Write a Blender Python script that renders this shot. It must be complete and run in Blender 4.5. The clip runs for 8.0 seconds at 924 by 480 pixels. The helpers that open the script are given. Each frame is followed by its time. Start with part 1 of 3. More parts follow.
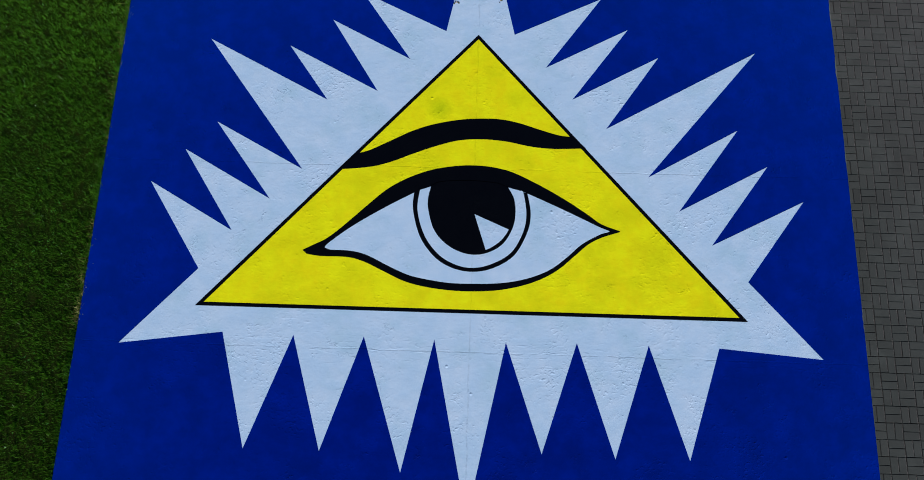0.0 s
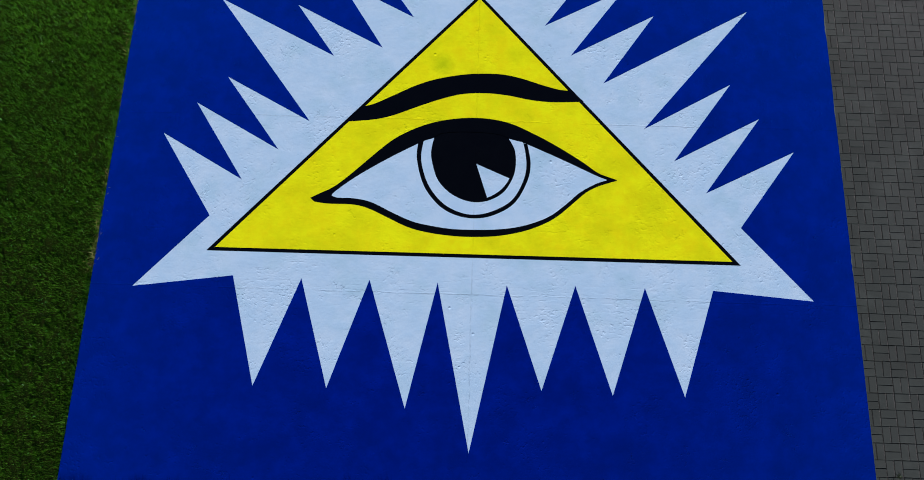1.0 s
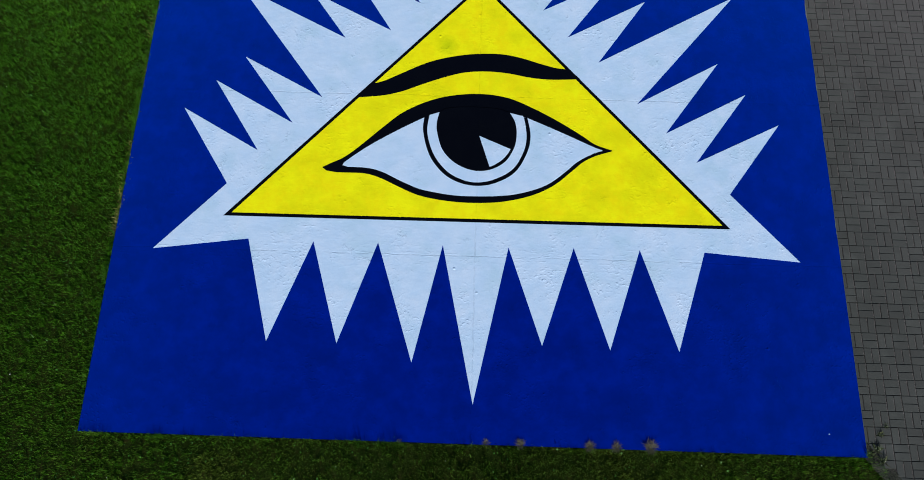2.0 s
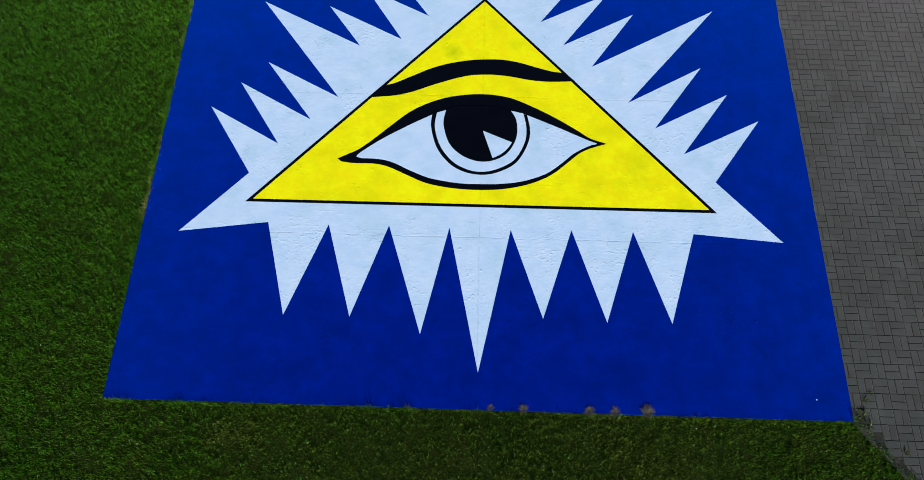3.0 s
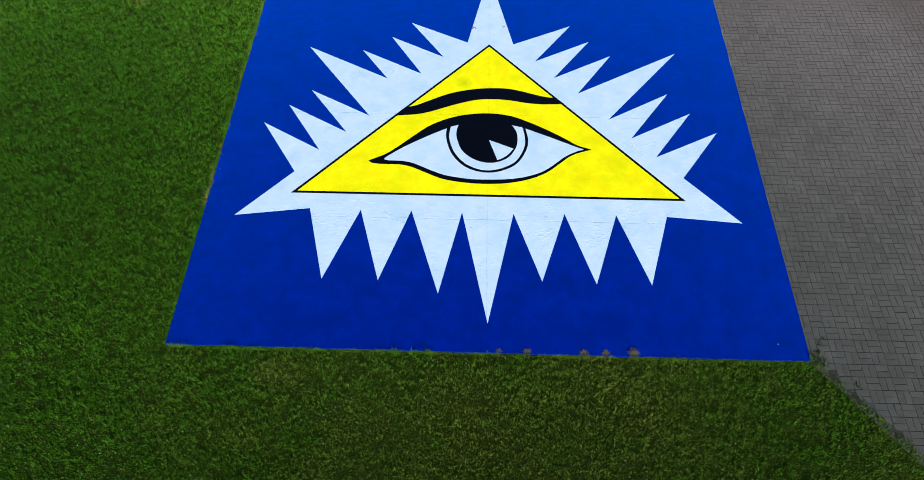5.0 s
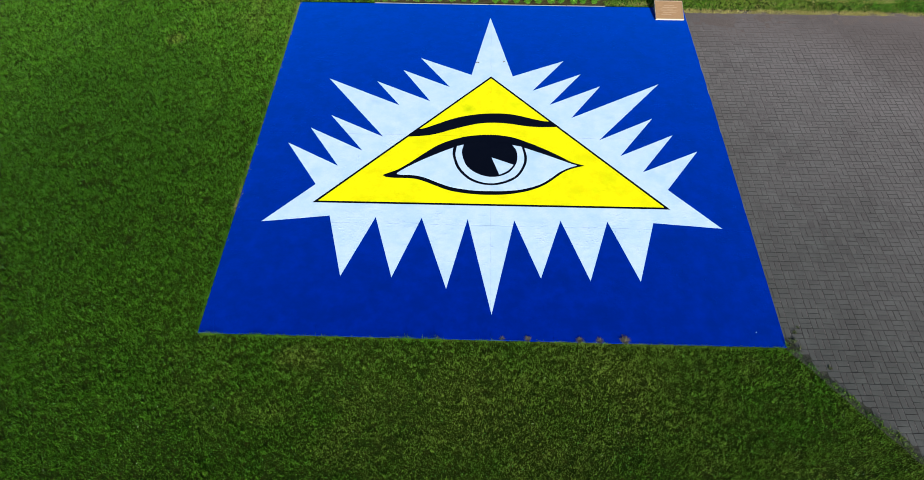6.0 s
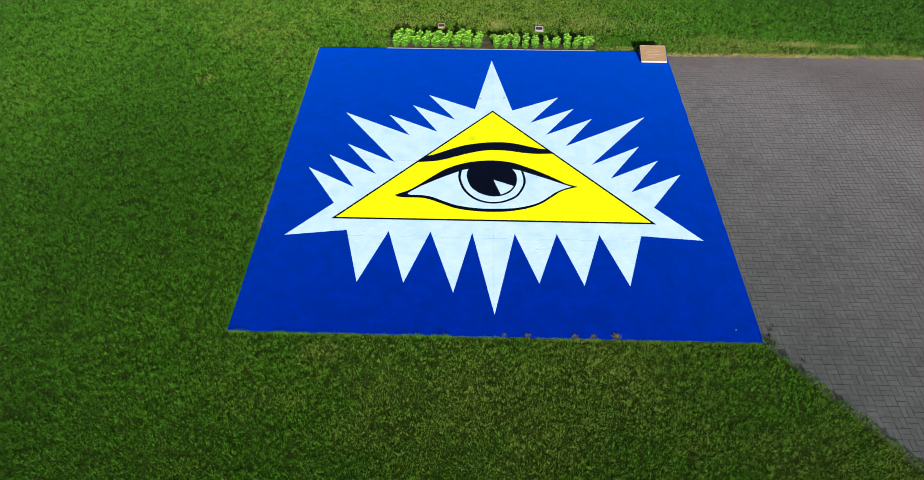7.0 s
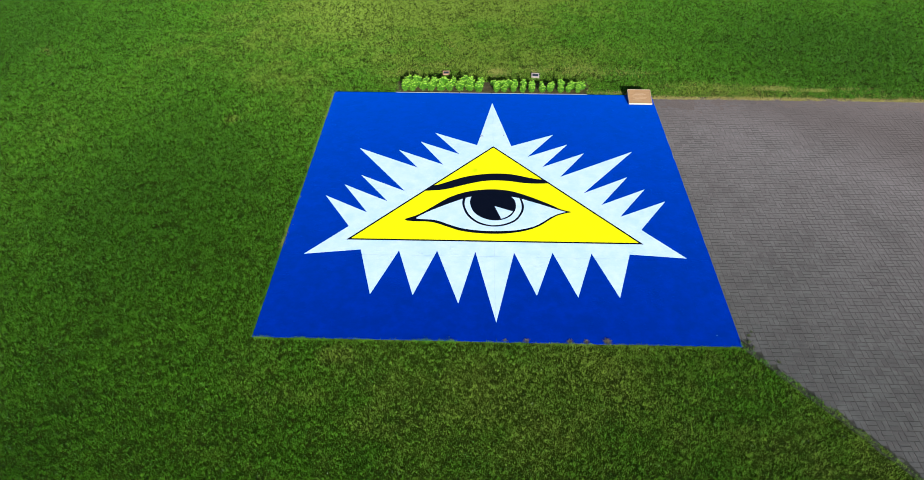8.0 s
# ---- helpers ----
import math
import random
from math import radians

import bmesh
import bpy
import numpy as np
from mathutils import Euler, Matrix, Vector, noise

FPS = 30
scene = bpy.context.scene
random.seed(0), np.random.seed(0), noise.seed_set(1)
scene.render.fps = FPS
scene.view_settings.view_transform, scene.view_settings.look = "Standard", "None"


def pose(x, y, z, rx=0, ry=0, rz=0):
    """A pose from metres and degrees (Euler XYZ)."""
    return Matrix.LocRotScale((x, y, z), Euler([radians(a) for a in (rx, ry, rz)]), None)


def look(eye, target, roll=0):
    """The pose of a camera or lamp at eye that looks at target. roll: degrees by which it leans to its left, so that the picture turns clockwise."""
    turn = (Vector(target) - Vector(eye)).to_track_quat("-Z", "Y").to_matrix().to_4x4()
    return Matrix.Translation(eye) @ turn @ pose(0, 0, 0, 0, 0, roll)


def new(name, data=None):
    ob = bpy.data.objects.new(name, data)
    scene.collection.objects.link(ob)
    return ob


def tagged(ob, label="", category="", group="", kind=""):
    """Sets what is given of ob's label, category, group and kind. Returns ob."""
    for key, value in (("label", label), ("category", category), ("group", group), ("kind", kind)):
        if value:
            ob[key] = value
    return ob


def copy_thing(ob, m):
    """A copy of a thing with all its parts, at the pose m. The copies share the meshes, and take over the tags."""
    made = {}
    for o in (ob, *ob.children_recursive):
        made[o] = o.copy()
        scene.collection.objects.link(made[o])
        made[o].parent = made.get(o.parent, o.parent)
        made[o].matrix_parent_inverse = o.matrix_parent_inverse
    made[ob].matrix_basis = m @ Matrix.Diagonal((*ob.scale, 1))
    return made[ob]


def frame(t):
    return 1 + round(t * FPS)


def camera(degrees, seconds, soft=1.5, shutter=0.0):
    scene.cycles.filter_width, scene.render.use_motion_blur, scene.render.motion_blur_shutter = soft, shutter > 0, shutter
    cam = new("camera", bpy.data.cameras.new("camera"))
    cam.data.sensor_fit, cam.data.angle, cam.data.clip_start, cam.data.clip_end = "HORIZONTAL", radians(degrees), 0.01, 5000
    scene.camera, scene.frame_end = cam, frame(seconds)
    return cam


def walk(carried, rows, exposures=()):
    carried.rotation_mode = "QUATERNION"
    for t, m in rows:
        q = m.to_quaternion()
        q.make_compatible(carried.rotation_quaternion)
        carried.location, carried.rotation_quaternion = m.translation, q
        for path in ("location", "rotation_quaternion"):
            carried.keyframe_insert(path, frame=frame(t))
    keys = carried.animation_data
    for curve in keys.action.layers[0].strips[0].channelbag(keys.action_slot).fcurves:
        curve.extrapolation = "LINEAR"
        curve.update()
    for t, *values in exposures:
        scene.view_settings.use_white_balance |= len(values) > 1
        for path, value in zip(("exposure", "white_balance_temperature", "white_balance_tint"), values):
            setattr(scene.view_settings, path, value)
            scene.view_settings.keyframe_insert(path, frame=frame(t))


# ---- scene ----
cam = camera(72.1, 8.0, soft=0.9)
ROWS = [
    (0.0, (-0.039, -2.467, 8.155), (-0.136, -0.714, 0.350), -1.34),
    (0.5, (-0.038, -2.872, 8.190), (-0.138, -1.086, 0.392), -1.37),
    (1.0, (-0.042, -3.303, 8.261), (-0.142, -1.470, 0.474), -1.32),
    (1.5, (-0.051, -3.764, 8.359), (-0.154, -1.808, 0.603), -1.21),
    (3.0, (-0.112, -5.507, 8.734), (-0.236, -2.626, 1.272), -0.72),
    (3.5, (-0.142, -6.161, 8.872), (-0.269, -2.956, 1.543), -0.56),
    (4.0, (-0.175, -6.837, 9.026), (-0.305, -3.307, 1.848), -0.42),
    (4.5, (-0.210, -7.521, 9.173), (-0.343, -3.668, 2.163), -0.30),
    (6.0, (-0.321, -9.656, 9.718), (-0.469, -4.894, 3.291), -0.13),
    (6.5, (-0.354, -10.392, 9.898), (-0.511, -5.344, 3.694), -0.14),
    (7.0, (-0.382, -11.128, 10.083), (-0.549, -5.813, 4.107), -0.17),
    (7.5, (-0.403, -11.871, 10.267), (-0.582, -6.298, 4.531), -0.21),
    (8.0, (-0.416, -12.618, 10.445), (-0.605, -6.801, 4.956), -0.26),
]
walk(cam, [(t, look(eye, target, roll)) for t, eye, target, roll in ROWS],
     exposures=[(0.0, 0.13, 5850, 2), (1.5, 0.31, 5900, 2), (3.0, 0.56, 6050, 2), (4.5, 0.79, 6080, 2), (6.0, 0.94, 6080, 2), (8.0, 1.13, 6080, 2)])

# ---- daylight: low sun behind the flight and to its right, clear sky ----
SUN_UP, SUN_ROUND = 20.0, 167.0
world = bpy.data.worlds.new("sky")
scene.world = world
world.use_nodes = True
wn = world.node_tree.nodes
sky = wn.new("ShaderNodeTexSky")
sky.sky_type = 'NISHITA'
sky.sun_disc = False
sky.sun_elevation = radians(SUN_UP)
sky.sun_rotation = radians(SUN_ROUND)
world.node_tree.links.new(sky.outputs["Color"], wn["Background"].inputs["Color"])
wn["Background"].inputs["Strength"].default_value = 0.05
sun = new("sun", bpy.data.lights.new("sun", 'SUN'))
sun.data.energy = 4.8
sun.data.angle = radians(0.6)
sun.data.color = (1.0, 0.95, 0.88)
level = 30 * math.cos(radians(SUN_UP))
sun.matrix_world = look((level * math.sin(radians(SUN_ROUND)), level * math.cos(radians(SUN_ROUND)), 30 * math.sin(radians(SUN_UP))), (0, 0, 0))


# ---- materials ----
class Nodes:
    """Short forms for building a node material."""

    def __init__(self, name):
        self.mat = bpy.data.materials.new(name)
        self.mat.use_nodes = True
        self.tree = self.mat.node_tree
        self.bsdf = self.tree.nodes["Principled BSDF"]
        self.place = self.node("ShaderNodeTexCoord").outputs["Object"]

    def node(self, kind, **values):
        n = self.tree.nodes.new(kind)
        for key, value in values.items():
            n.inputs[key.replace("_", " ")].default_value = value
        return n

    def link(self, a, b):
        self.tree.links.new(a, b)

    def noise(self, scale, detail=3.0, rough=0.55, vector=None):
        n = self.node("ShaderNodeTexNoise", Scale=scale, Detail=detail, Roughness=rough)
        self.link(vector or self.place, n.inputs["Vector"])
        return n.outputs["Fac"]

    def cells(self, scale, feature='F1'):
        n = self.node("ShaderNodeTexVoronoi", Scale=scale)
        n.feature = feature
        self.link(self.place, n.inputs["Vector"])
        return n.outputs["Distance"]

    def ramp(self, fac, *stops):
        n = self.node("ShaderNodeValToRGB")
        el = n.color_ramp.elements
        while len(el) < len(stops):
            el.new(0.5)
        for e, (at, colour) in zip(el, stops):
            e.position = at
            e.color = (*colour, 1) if len(colour) == 3 else colour
        self.link(fac, n.inputs["Fac"])
        return n.outputs["Color"]

    def mix(self, fac, a, b, blend='MIX'):
        n = self.tree.nodes.new("ShaderNodeMix")
        n.data_type, n.blend_type = 'RGBA', blend
        for value, socket in ((fac, n.inputs["Factor"]), (a, n.inputs["A"]), (b, n.inputs["B"])):
            socket = socket if socket is not n.inputs["A"] else n.inputs[6]
            socket = socket if socket is not n.inputs["B"] else n.inputs[7]
            if isinstance(value, (int, float)):
                socket.default_value = value
            elif isinstance(value, tuple):
                socket.default_value = (*value, 1)
            else:
                self.link(value, socket)
        return n.outputs[2]

    def math(self, op, a, b=0.0):
        n = self.tree.nodes.new("ShaderNodeMath")
        n.operation = op
        for value, socket in ((a, n.inputs[0]), (b, n.inputs[1])):
            if isinstance(value, (int, float)):
                socket.default_value = value
            else:
                self.link(value, socket)
        return n.outputs[0]

    def bump(self, height, strength, distance):
        n = self.node("ShaderNodeBump", Strength=strength, Distance=distance)
        self.link(height, n.inputs["Height"])
        self.link(n.outputs["Normal"], self.bsdf.inputs["Normal"])
        return n

    def done(self, colour, rough=0.8, metal=0.0, gloss=0.5):
        if isinstance(colour, tuple):
            self.bsdf.inputs["Base Color"].default_value = (*colour, 1)
        else:
            self.link(colour, self.bsdf.inputs["Base Color"])
        if isinstance(rough, (int, float)):
            self.bsdf.inputs["Roughness"].default_value = rough
        else:
            self.link(rough, self.bsdf.inputs["Roughness"])
        self.bsdf.inputs["Metallic"].default_value = metal
        self.bsdf.inputs["Specular IOR Level"].default_value = gloss
        return self.mat

    def add_sheen(self, weight, tint, rough=0.5):
        """A tinted sheen that brightens the surface where it is seen at flat angles."""
        self.bsdf.inputs["Sheen Weight"].default_value = weight
        self.bsdf.inputs["Sheen Roughness"].default_value = rough
        self.bsdf.inputs["Sheen Tint"].default_value = (*tint, 1)


JOINTS_ACROSS = (-2.09, 0.36)


def paint(name, base, spot, stain, spread, rough, sheen_tint=None, sheen=0.0, much=0.55, mottle=(0.40, 0.75), thin=()):
    """Masonry paint rolled on rough concrete: blotches, grit, trowel ridges and the slab's hairline joints."""
    m = Nodes(name)
    big = m.noise(1.6, 5, 0.62)
    mid = m.noise(5.0, 4, 0.65)
    fine = m.noise(60.0, 3, 0.6)
    patchy = m.math('ADD', m.math('MULTIPLY', mid, 0.45), m.math('MULTIPLY', m.noise(2.3, 4, 0.6), 0.55))
    colour = m.mix(m.ramp(patchy, (mottle[0], (0, 0, 0)), (mottle[1], (1, 1, 1))), base, spot)
    blot = m.ramp(big, (spread, (0, 0, 0)), (spread + 0.16, (1, 1, 1)))
    colour = m.mix(m.math('MULTIPLY', blot, much), colour, stain)
    for x, y, radius, much_less, under in thin:
        away = m.node("ShaderNodeVectorMath")
        away.operation = 'DISTANCE'
        m.link(m.place, away.inputs[0])
        away.inputs[1].default_value = (x, y, 0)
        edge = m.math('ADD', away.outputs["Value"], m.math('MULTIPLY', mid, radius))
        colour = m.mix(m.ramp(edge, (radius * 0.7, (much_less, much_less, much_less)), (radius * 1.5, (0, 0, 0))), colour, under)
    # wandering joints
    sep = m.node("ShaderNodeSeparateXYZ")
    m.link(m.place, sep.inputs[0])
    wander = m.math('MULTIPLY', m.math('SUBTRACT', m.noise(2.2, 4, 0.7), 0.5), 0.07)
    lines = None
    for axis, at in (("Y", JOINTS_ACROSS[0]), ("Y", JOINTS_ACROSS[1]), ("X", 0.0)):
        off = m.math('ABSOLUTE', m.math('ADD', m.math('SUBTRACT', sep.outputs[axis], at), wander))
        line = m.math('LESS_THAN', off, 0.007)
        lines = line if lines is None else m.math('MAXIMUM', lines, line)
    broken = m.math('MULTIPLY', lines, m.ramp(m.noise(1.7, 3, 0.7), (0.42, (0, 0, 0)), (0.56, (1, 1, 1))))
    dark = m.node("ShaderNodeHueSaturation", Value=0.72)
    m.link(colour, dark.inputs["Color"])
    colour = m.mix(m.math('MULTIPLY', broken, 0.4), colour, dark.outputs["Color"])
    # pimples, ridges and dimples in the concrete
    pim = m.ramp(m.cells(5.5), (0.03, (1, 1, 1)), (0.125, (0, 0, 0)))
    keep = m.ramp(m.noise(2.6, 4, 0.7), (0.56, (0, 0, 0)), (0.66, (1, 1, 1)))
    ridge = m.ramp(m.noise(24.0, 3, 0.6), (0.52, (0, 0, 0)), (0.70, (1, 1, 1)))
    rough_area = m.ramp(m.noise(1.1, 5, 0.8), (0.50, (0, 0, 0)), (0.64, (1, 1, 1)))
    crease = m.ramp(m.math('ABSOLUTE', m.math('SUBTRACT', m.noise(6.0, 4, 0.65), 0.5)), (0.0, (1, 1, 1)), (0.022, (0, 0, 0)))
    crease = m.math('MULTIPLY', crease, m.ramp(m.noise(3.1, 4, 0.7), (0.58, (0, 0, 0)), (0.68, (1, 1, 1))))
    relief = m.math('ADD', m.math('MULTIPLY', pim, keep), m.math('MULTIPLY', m.math('MULTIPLY', ridge, rough_area), 0.7))
    relief = m.math('ADD', relief, m.math('MULTIPLY', crease, 0.6))
    # trowel strokes drawn across the slab, densest along its joints
    drawn = m.node("ShaderNodeMapping")
    drawn.inputs["Scale"].default_value = (2.2, 15.0, 1.0)
    m.link(m.place, drawn.inputs["Vector"])
    stroke = m.ramp(m.noise(1.6, 5, 0.7, drawn.outputs["Vector"]), (0.55, (0, 0, 0)), (0.70, (1, 1, 1)))
    seam = m.math('ABSOLUTE', m.math('SUBTRACT', sep.outputs["Y"], JOINTS_ACROSS[0]))
    seam = m.ramp(m.math('ADD', seam, m.math('MULTIPLY', m.noise(2.0, 3, 0.6), 0.5)), (0.20, (1, 1, 1)), (0.50, (0.10, 0.10, 0.10)))
    relief = m.math('ADD', relief, m.math('MULTIPLY', m.math('MULTIPLY', stroke, seam), 0.35))
    relief = m.math('ADD', relief, m.math('MULTIPLY', fine, 0.05))
    relief = m.math('ADD', relief, m.math('MULTIPLY', mid, 0.7))
    relief = m.math('SUBTRACT', relief, m.math('MULTIPLY', broken, 0.8))
    m.bump(relief, 0.55, 0.010)
    # tinted sheen lifts the coat's brightness at flat viewing angles
    if sheen_tint:
        m.add_sheen(sheen, sheen_tint)
    return m.done(colour, rough, gloss=0.03)


BLUE = paint("blue_paint", (0.0002, 0.0034, 0.170), (0.0003, 0.0062, 0.235), (0.0002, 0.0025, 0.130), 0.52, 0.55, (0.0, 0.15, 1.0), 0.95, mottle=(0.42, 0.62))
WHITE = paint("white_paint", (0.54, 0.68, 0.94), (0.64, 0.74, 0.97), (0.45, 0.62, 0.82), 0.50, 0.65, mottle=(0.42, 0.66))
# where the yellow coat is thin and greenish: x, y, radius, how thin, tone
THIN_YELLOW = ((-0.50, 1.22, 0.20, 0.65, (0.50, 0.58, 0.0004)), (0.52, 1.40, 0.16, 0.35, (0.62, 0.62, 0.0004)), (2.35, -0.72, 0.34, 0.40, (0.66, 0.62, 0.0004)))
YELLOW = paint("yellow_paint", (0.97, 0.81, 0.0004), (1.0, 0.93, 0.0005), (0.78, 0.73, 0.0004), 0.46, 0.6, much=0.6, mottle=(0.40, 0.58), thin=THIN_YELLOW)
BLACK = paint("black_paint", (0.0012, 0.0016, 0.003), (0.002, 0.0025, 0.004), (0.001, 0.0014, 0.002), 0.55, 0.6, (0.05, 0.12, 0.6), 0.07)


def earth(name, a, b, c):
    m = Nodes(name)
    colour = m.mix(m.ramp(m.noise(1.2, 5, 0.65), (0.35, (0, 0, 0)), (0.7, (1, 1, 1))), a, b)
    colour = m.mix(m.ramp(m.noise(14, 4, 0.7), (0.5, (0, 0, 0)), (0.75, (1, 1, 1))), colour, c)
    m.bump(m.noise(40, 4, 0.7), 0.9, 0.02)
    return m.done(colour, 0.95, gloss=0.1)


def lawn_floor():
    """Dark thatch under the blades; past the stretch with blades, turf as it looks from afar."""
    m = Nodes("turf")
    thatch = m.mix(m.ramp(m.noise(1.2, 5, 0.65), (0.35, (0, 0, 0)), (0.7, (1, 1, 1))), (0.012, 0.024, 0.0010), (0.016, 0.026, 0.0012))
    thatch = m.mix(m.ramp(m.noise(14, 4, 0.7), (0.5, (0, 0, 0)), (0.75, (1, 1, 1))), thatch, (0.026, 0.022, 0.004))
    turf = m.mix(m.ramp(m.noise(0.5, 6, 0.7), (0.35, (0, 0, 0)), (0.65, (1, 1, 1))), (0.013, 0.036, 0.0022), (0.023, 0.044, 0.004))
    turf = m.mix(m.ramp(m.noise(25, 5, 0.75), (0.4, (0, 0, 0)), (0.65, (1, 1, 1))), turf, (0.006, 0.017, 0.0014))
    sep = m.node("ShaderNodeSeparateXYZ")
    m.link(m.place, sep.inputs[0])
    ragged = m.math('MULTIPLY', m.noise(1.5, 4, 0.7), 3.0)
    low = m.math('LESS_THAN', m.math('ADD', sep.outputs["Y"], ragged), -8.6)
    high = m.math('GREATER_THAN', m.math('ADD', sep.outputs["Y"], ragged), 16.3)
    left = m.math('LESS_THAN', m.math('ADD', m.math('ADD', sep.outputs["X"], m.math('MULTIPLY', sep.outputs["Y"], 0.60)), ragged), -14.6)
    right = m.math('GREATER_THAN', m.math('SUBTRACT', m.math('SUBTRACT', sep.outputs["X"], m.math('MULTIPLY', sep.outputs["Y"], 0.46)), ragged), 12.4)
    far = m.math('MAXIMUM', m.math('MAXIMUM', low, high), m.math('MAXIMUM', left, right))
    m.bump(m.noise(40, 4, 0.7), 0.9, 0.02)
    return m.done(m.mix(far, thatch, turf), 0.95, gloss=0.1)


TURF = lawn_floor()
DUST = earth("dust", (0.024, 0.025, 0.018), (0.042, 0.042, 0.033), (0.085, 0.082, 0.070))
SOIL = earth("soil", (0.042, 0.040, 0.016), (0.070, 0.056, 0.030), (0.13, 0.098, 0.056))


def joint_sand():
    """Dark sand in the joints; towards the lawn at the far end brown earth lies over it."""
    m = Nodes("joint_sand")
    colour = m.mix(m.ramp(m.noise(1.2, 5, 0.65), (0.35, (0, 0, 0)), (0.7, (1, 1, 1))), (0.013, 0.013, 0.011), (0.023, 0.023, 0.020))
    sep = m.node("ShaderNodeSeparateXYZ")
    m.link(m.place, sep.inputs[0])
    reach = m.math('ADD', sep.outputs["Y"], m.math('MULTIPLY', m.noise(1.3, 5, 0.7), 1.8))
    colour = m.mix(m.ramp(m.math('SUBTRACT', reach, 4.2), (0.0, (0, 0, 0)), (1.0, (0.9, 0.9, 0.9))), colour, (0.046, 0.036, 0.027))
    m.bump(m.noise(40, 4, 0.7), 0.9, 0.01)
    # same brightening at flat angles as on the pavers
    m.add_sheen(0.4, (0.62, 0.50, 0.535))
    return m.done(colour, 0.95, gloss=0.1)


SAND = joint_sand()


def leafy(name, tones, dry, dry_from, through_leaf=0.25, gloss=0.3, dry_and_dim=()):
    """Leaf tissue: tones vary blade by blade and in patches, some of it dry."""
    m = Nodes(name)
    rnd = m.node("ShaderNodeNewGeometry").outputs["Random Per Island"]
    patch = m.noise(0.55, 4, 0.6)
    lane = m.noise(9.0, 4, 0.7)
    clump = m.noise(2.6, 4, 0.7)
    at = m.math('ADD', m.math('MULTIPLY', rnd, 0.38), m.math('ADD', m.math('MULTIPLY', lane, 0.38), m.math('MULTIPLY', clump, 0.24)))
    # the last, palest stop puts glints on the blades into their colour
    colour = m.ramp(at, (0.2, tones[0]), (0.5, tones[1]), (0.76, tones[2]), (0.86, tuple(0.7 * c + 0.06 for c in tones[2])))
    dry_or_dim = m.math('ADD', m.math('MULTIPLY', patch, 0.35), m.math('ADD', m.math('MULTIPLY', m.noise(1.9, 4, 0.65), 0.35), m.math('MULTIPLY', m.noise(31.0, 2), 0.3)))
    for x, y, rx, ry, much in dry_and_dim:
        away = m.node("ShaderNodeVectorMath")
        away.operation = 'SUBTRACT'
        m.link(m.place, away.inputs[0])
        away.inputs[1].default_value = (x, y, 0)
        scaled = m.node("ShaderNodeVectorMath")
        scaled.operation = 'MULTIPLY'
        m.link(away.outputs[0], scaled.inputs[0])
        scaled.inputs[1].default_value = (1 / rx, 1 / ry, 0)
        far = m.node("ShaderNodeVectorMath")
        far.operation = 'LENGTH'
        m.link(scaled.outputs[0], far.inputs[0])
        near = m.ramp(far.outputs["Value"], (0.25, (1, 1, 1)), (1.0, (0, 0, 0)))
        dry_or_dim = m.math('ADD', dry_or_dim, m.math('MULTIPLY', near, much))
    # low values pull the colour to the darkest tone, painting lens falloff into the lawn
    if dry_and_dim:
        colour = m.mix(m.ramp(dry_or_dim, (0.28, (0.6, 0.6, 0.6)), (0.48, (0, 0, 0))), colour, tones[0])
    colour = m.mix(m.ramp(dry_or_dim, (dry_from, (0, 0, 0)), (dry_from + 0.16, (0.75, 0.75, 0.75))), colour, dry)
    mat = m.done(colour, 0.48, gloss=gloss)
    if through_leaf:
        lit = m.node("ShaderNodeBsdfTranslucent")
        m.link(colour, lit.inputs["Color"])
        both = m.node("ShaderNodeMixShader", Fac=through_leaf)
        m.link(m.bsdf.outputs[0], both.inputs[1])
        m.link(lit.outputs[0], both.inputs[2])
        m.link(both.outputs[0], m.tree.nodes["Material Output"].inputs["Surface"])
    return mat


# dry stretches of the lawn: x, y, half widths, how dry; minus values paint in lens falloff
DRY_AND_DIM = ((0.0, 7.4, 6.0, 2.6, 0.17), (-2.0, 13.5, 8.0, 5.5, 0.28), (-6.6, 4.4, 2.4, 3.5, 0.11), (-19, 9.5, 7.5, 7.5, -0.26), (0.6, -5.8, 5.6, 2.4, 0.15), (-3.2, -4.95, 0.5, 0.3, 0.22), (2.2, -5.1, 0.9, 0.4, 0.10), (-7.9, 3.6, 0.35, 0.3, 0.3), (-9.5, -8.0, 3.2, 3.4, -0.24), (-7, 9.5, 5.5, 4.0, 0.12),
            (6.2, -7.2, 2.2, 1.9, 0.12), (8.0, 5.6, 4.5, 0.8, 0.14), (12, 9.0, 7.0, 4.5, -0.24), (-8.4, -0.2, 4.6, 6.5, -0.26))
GRASS = leafy("lawn_grass", ((0.028, 0.100, 0.0020), (0.056, 0.168, 0.003), (0.155, 0.33, 0.022)), (0.180, 0.240, 0.030), 0.52, 0.15, 0.28, DRY_AND_DIM)
STRAW = leafy("dry_grass", ((0.22, 0.21, 0.05), (0.34, 0.30, 0.09), (0.48, 0.42, 0.16)), (0.18, 0.21, 0.035), 0.58)
SEDUM = leafy("sedum_leaf", ((0.03, 0.12, 0.006), (0.10, 0.30, 0.015), (0.26, 0.50, 0.05)), (0.30, 0.48, 0.04), 0.56, 0.12, 0.25)
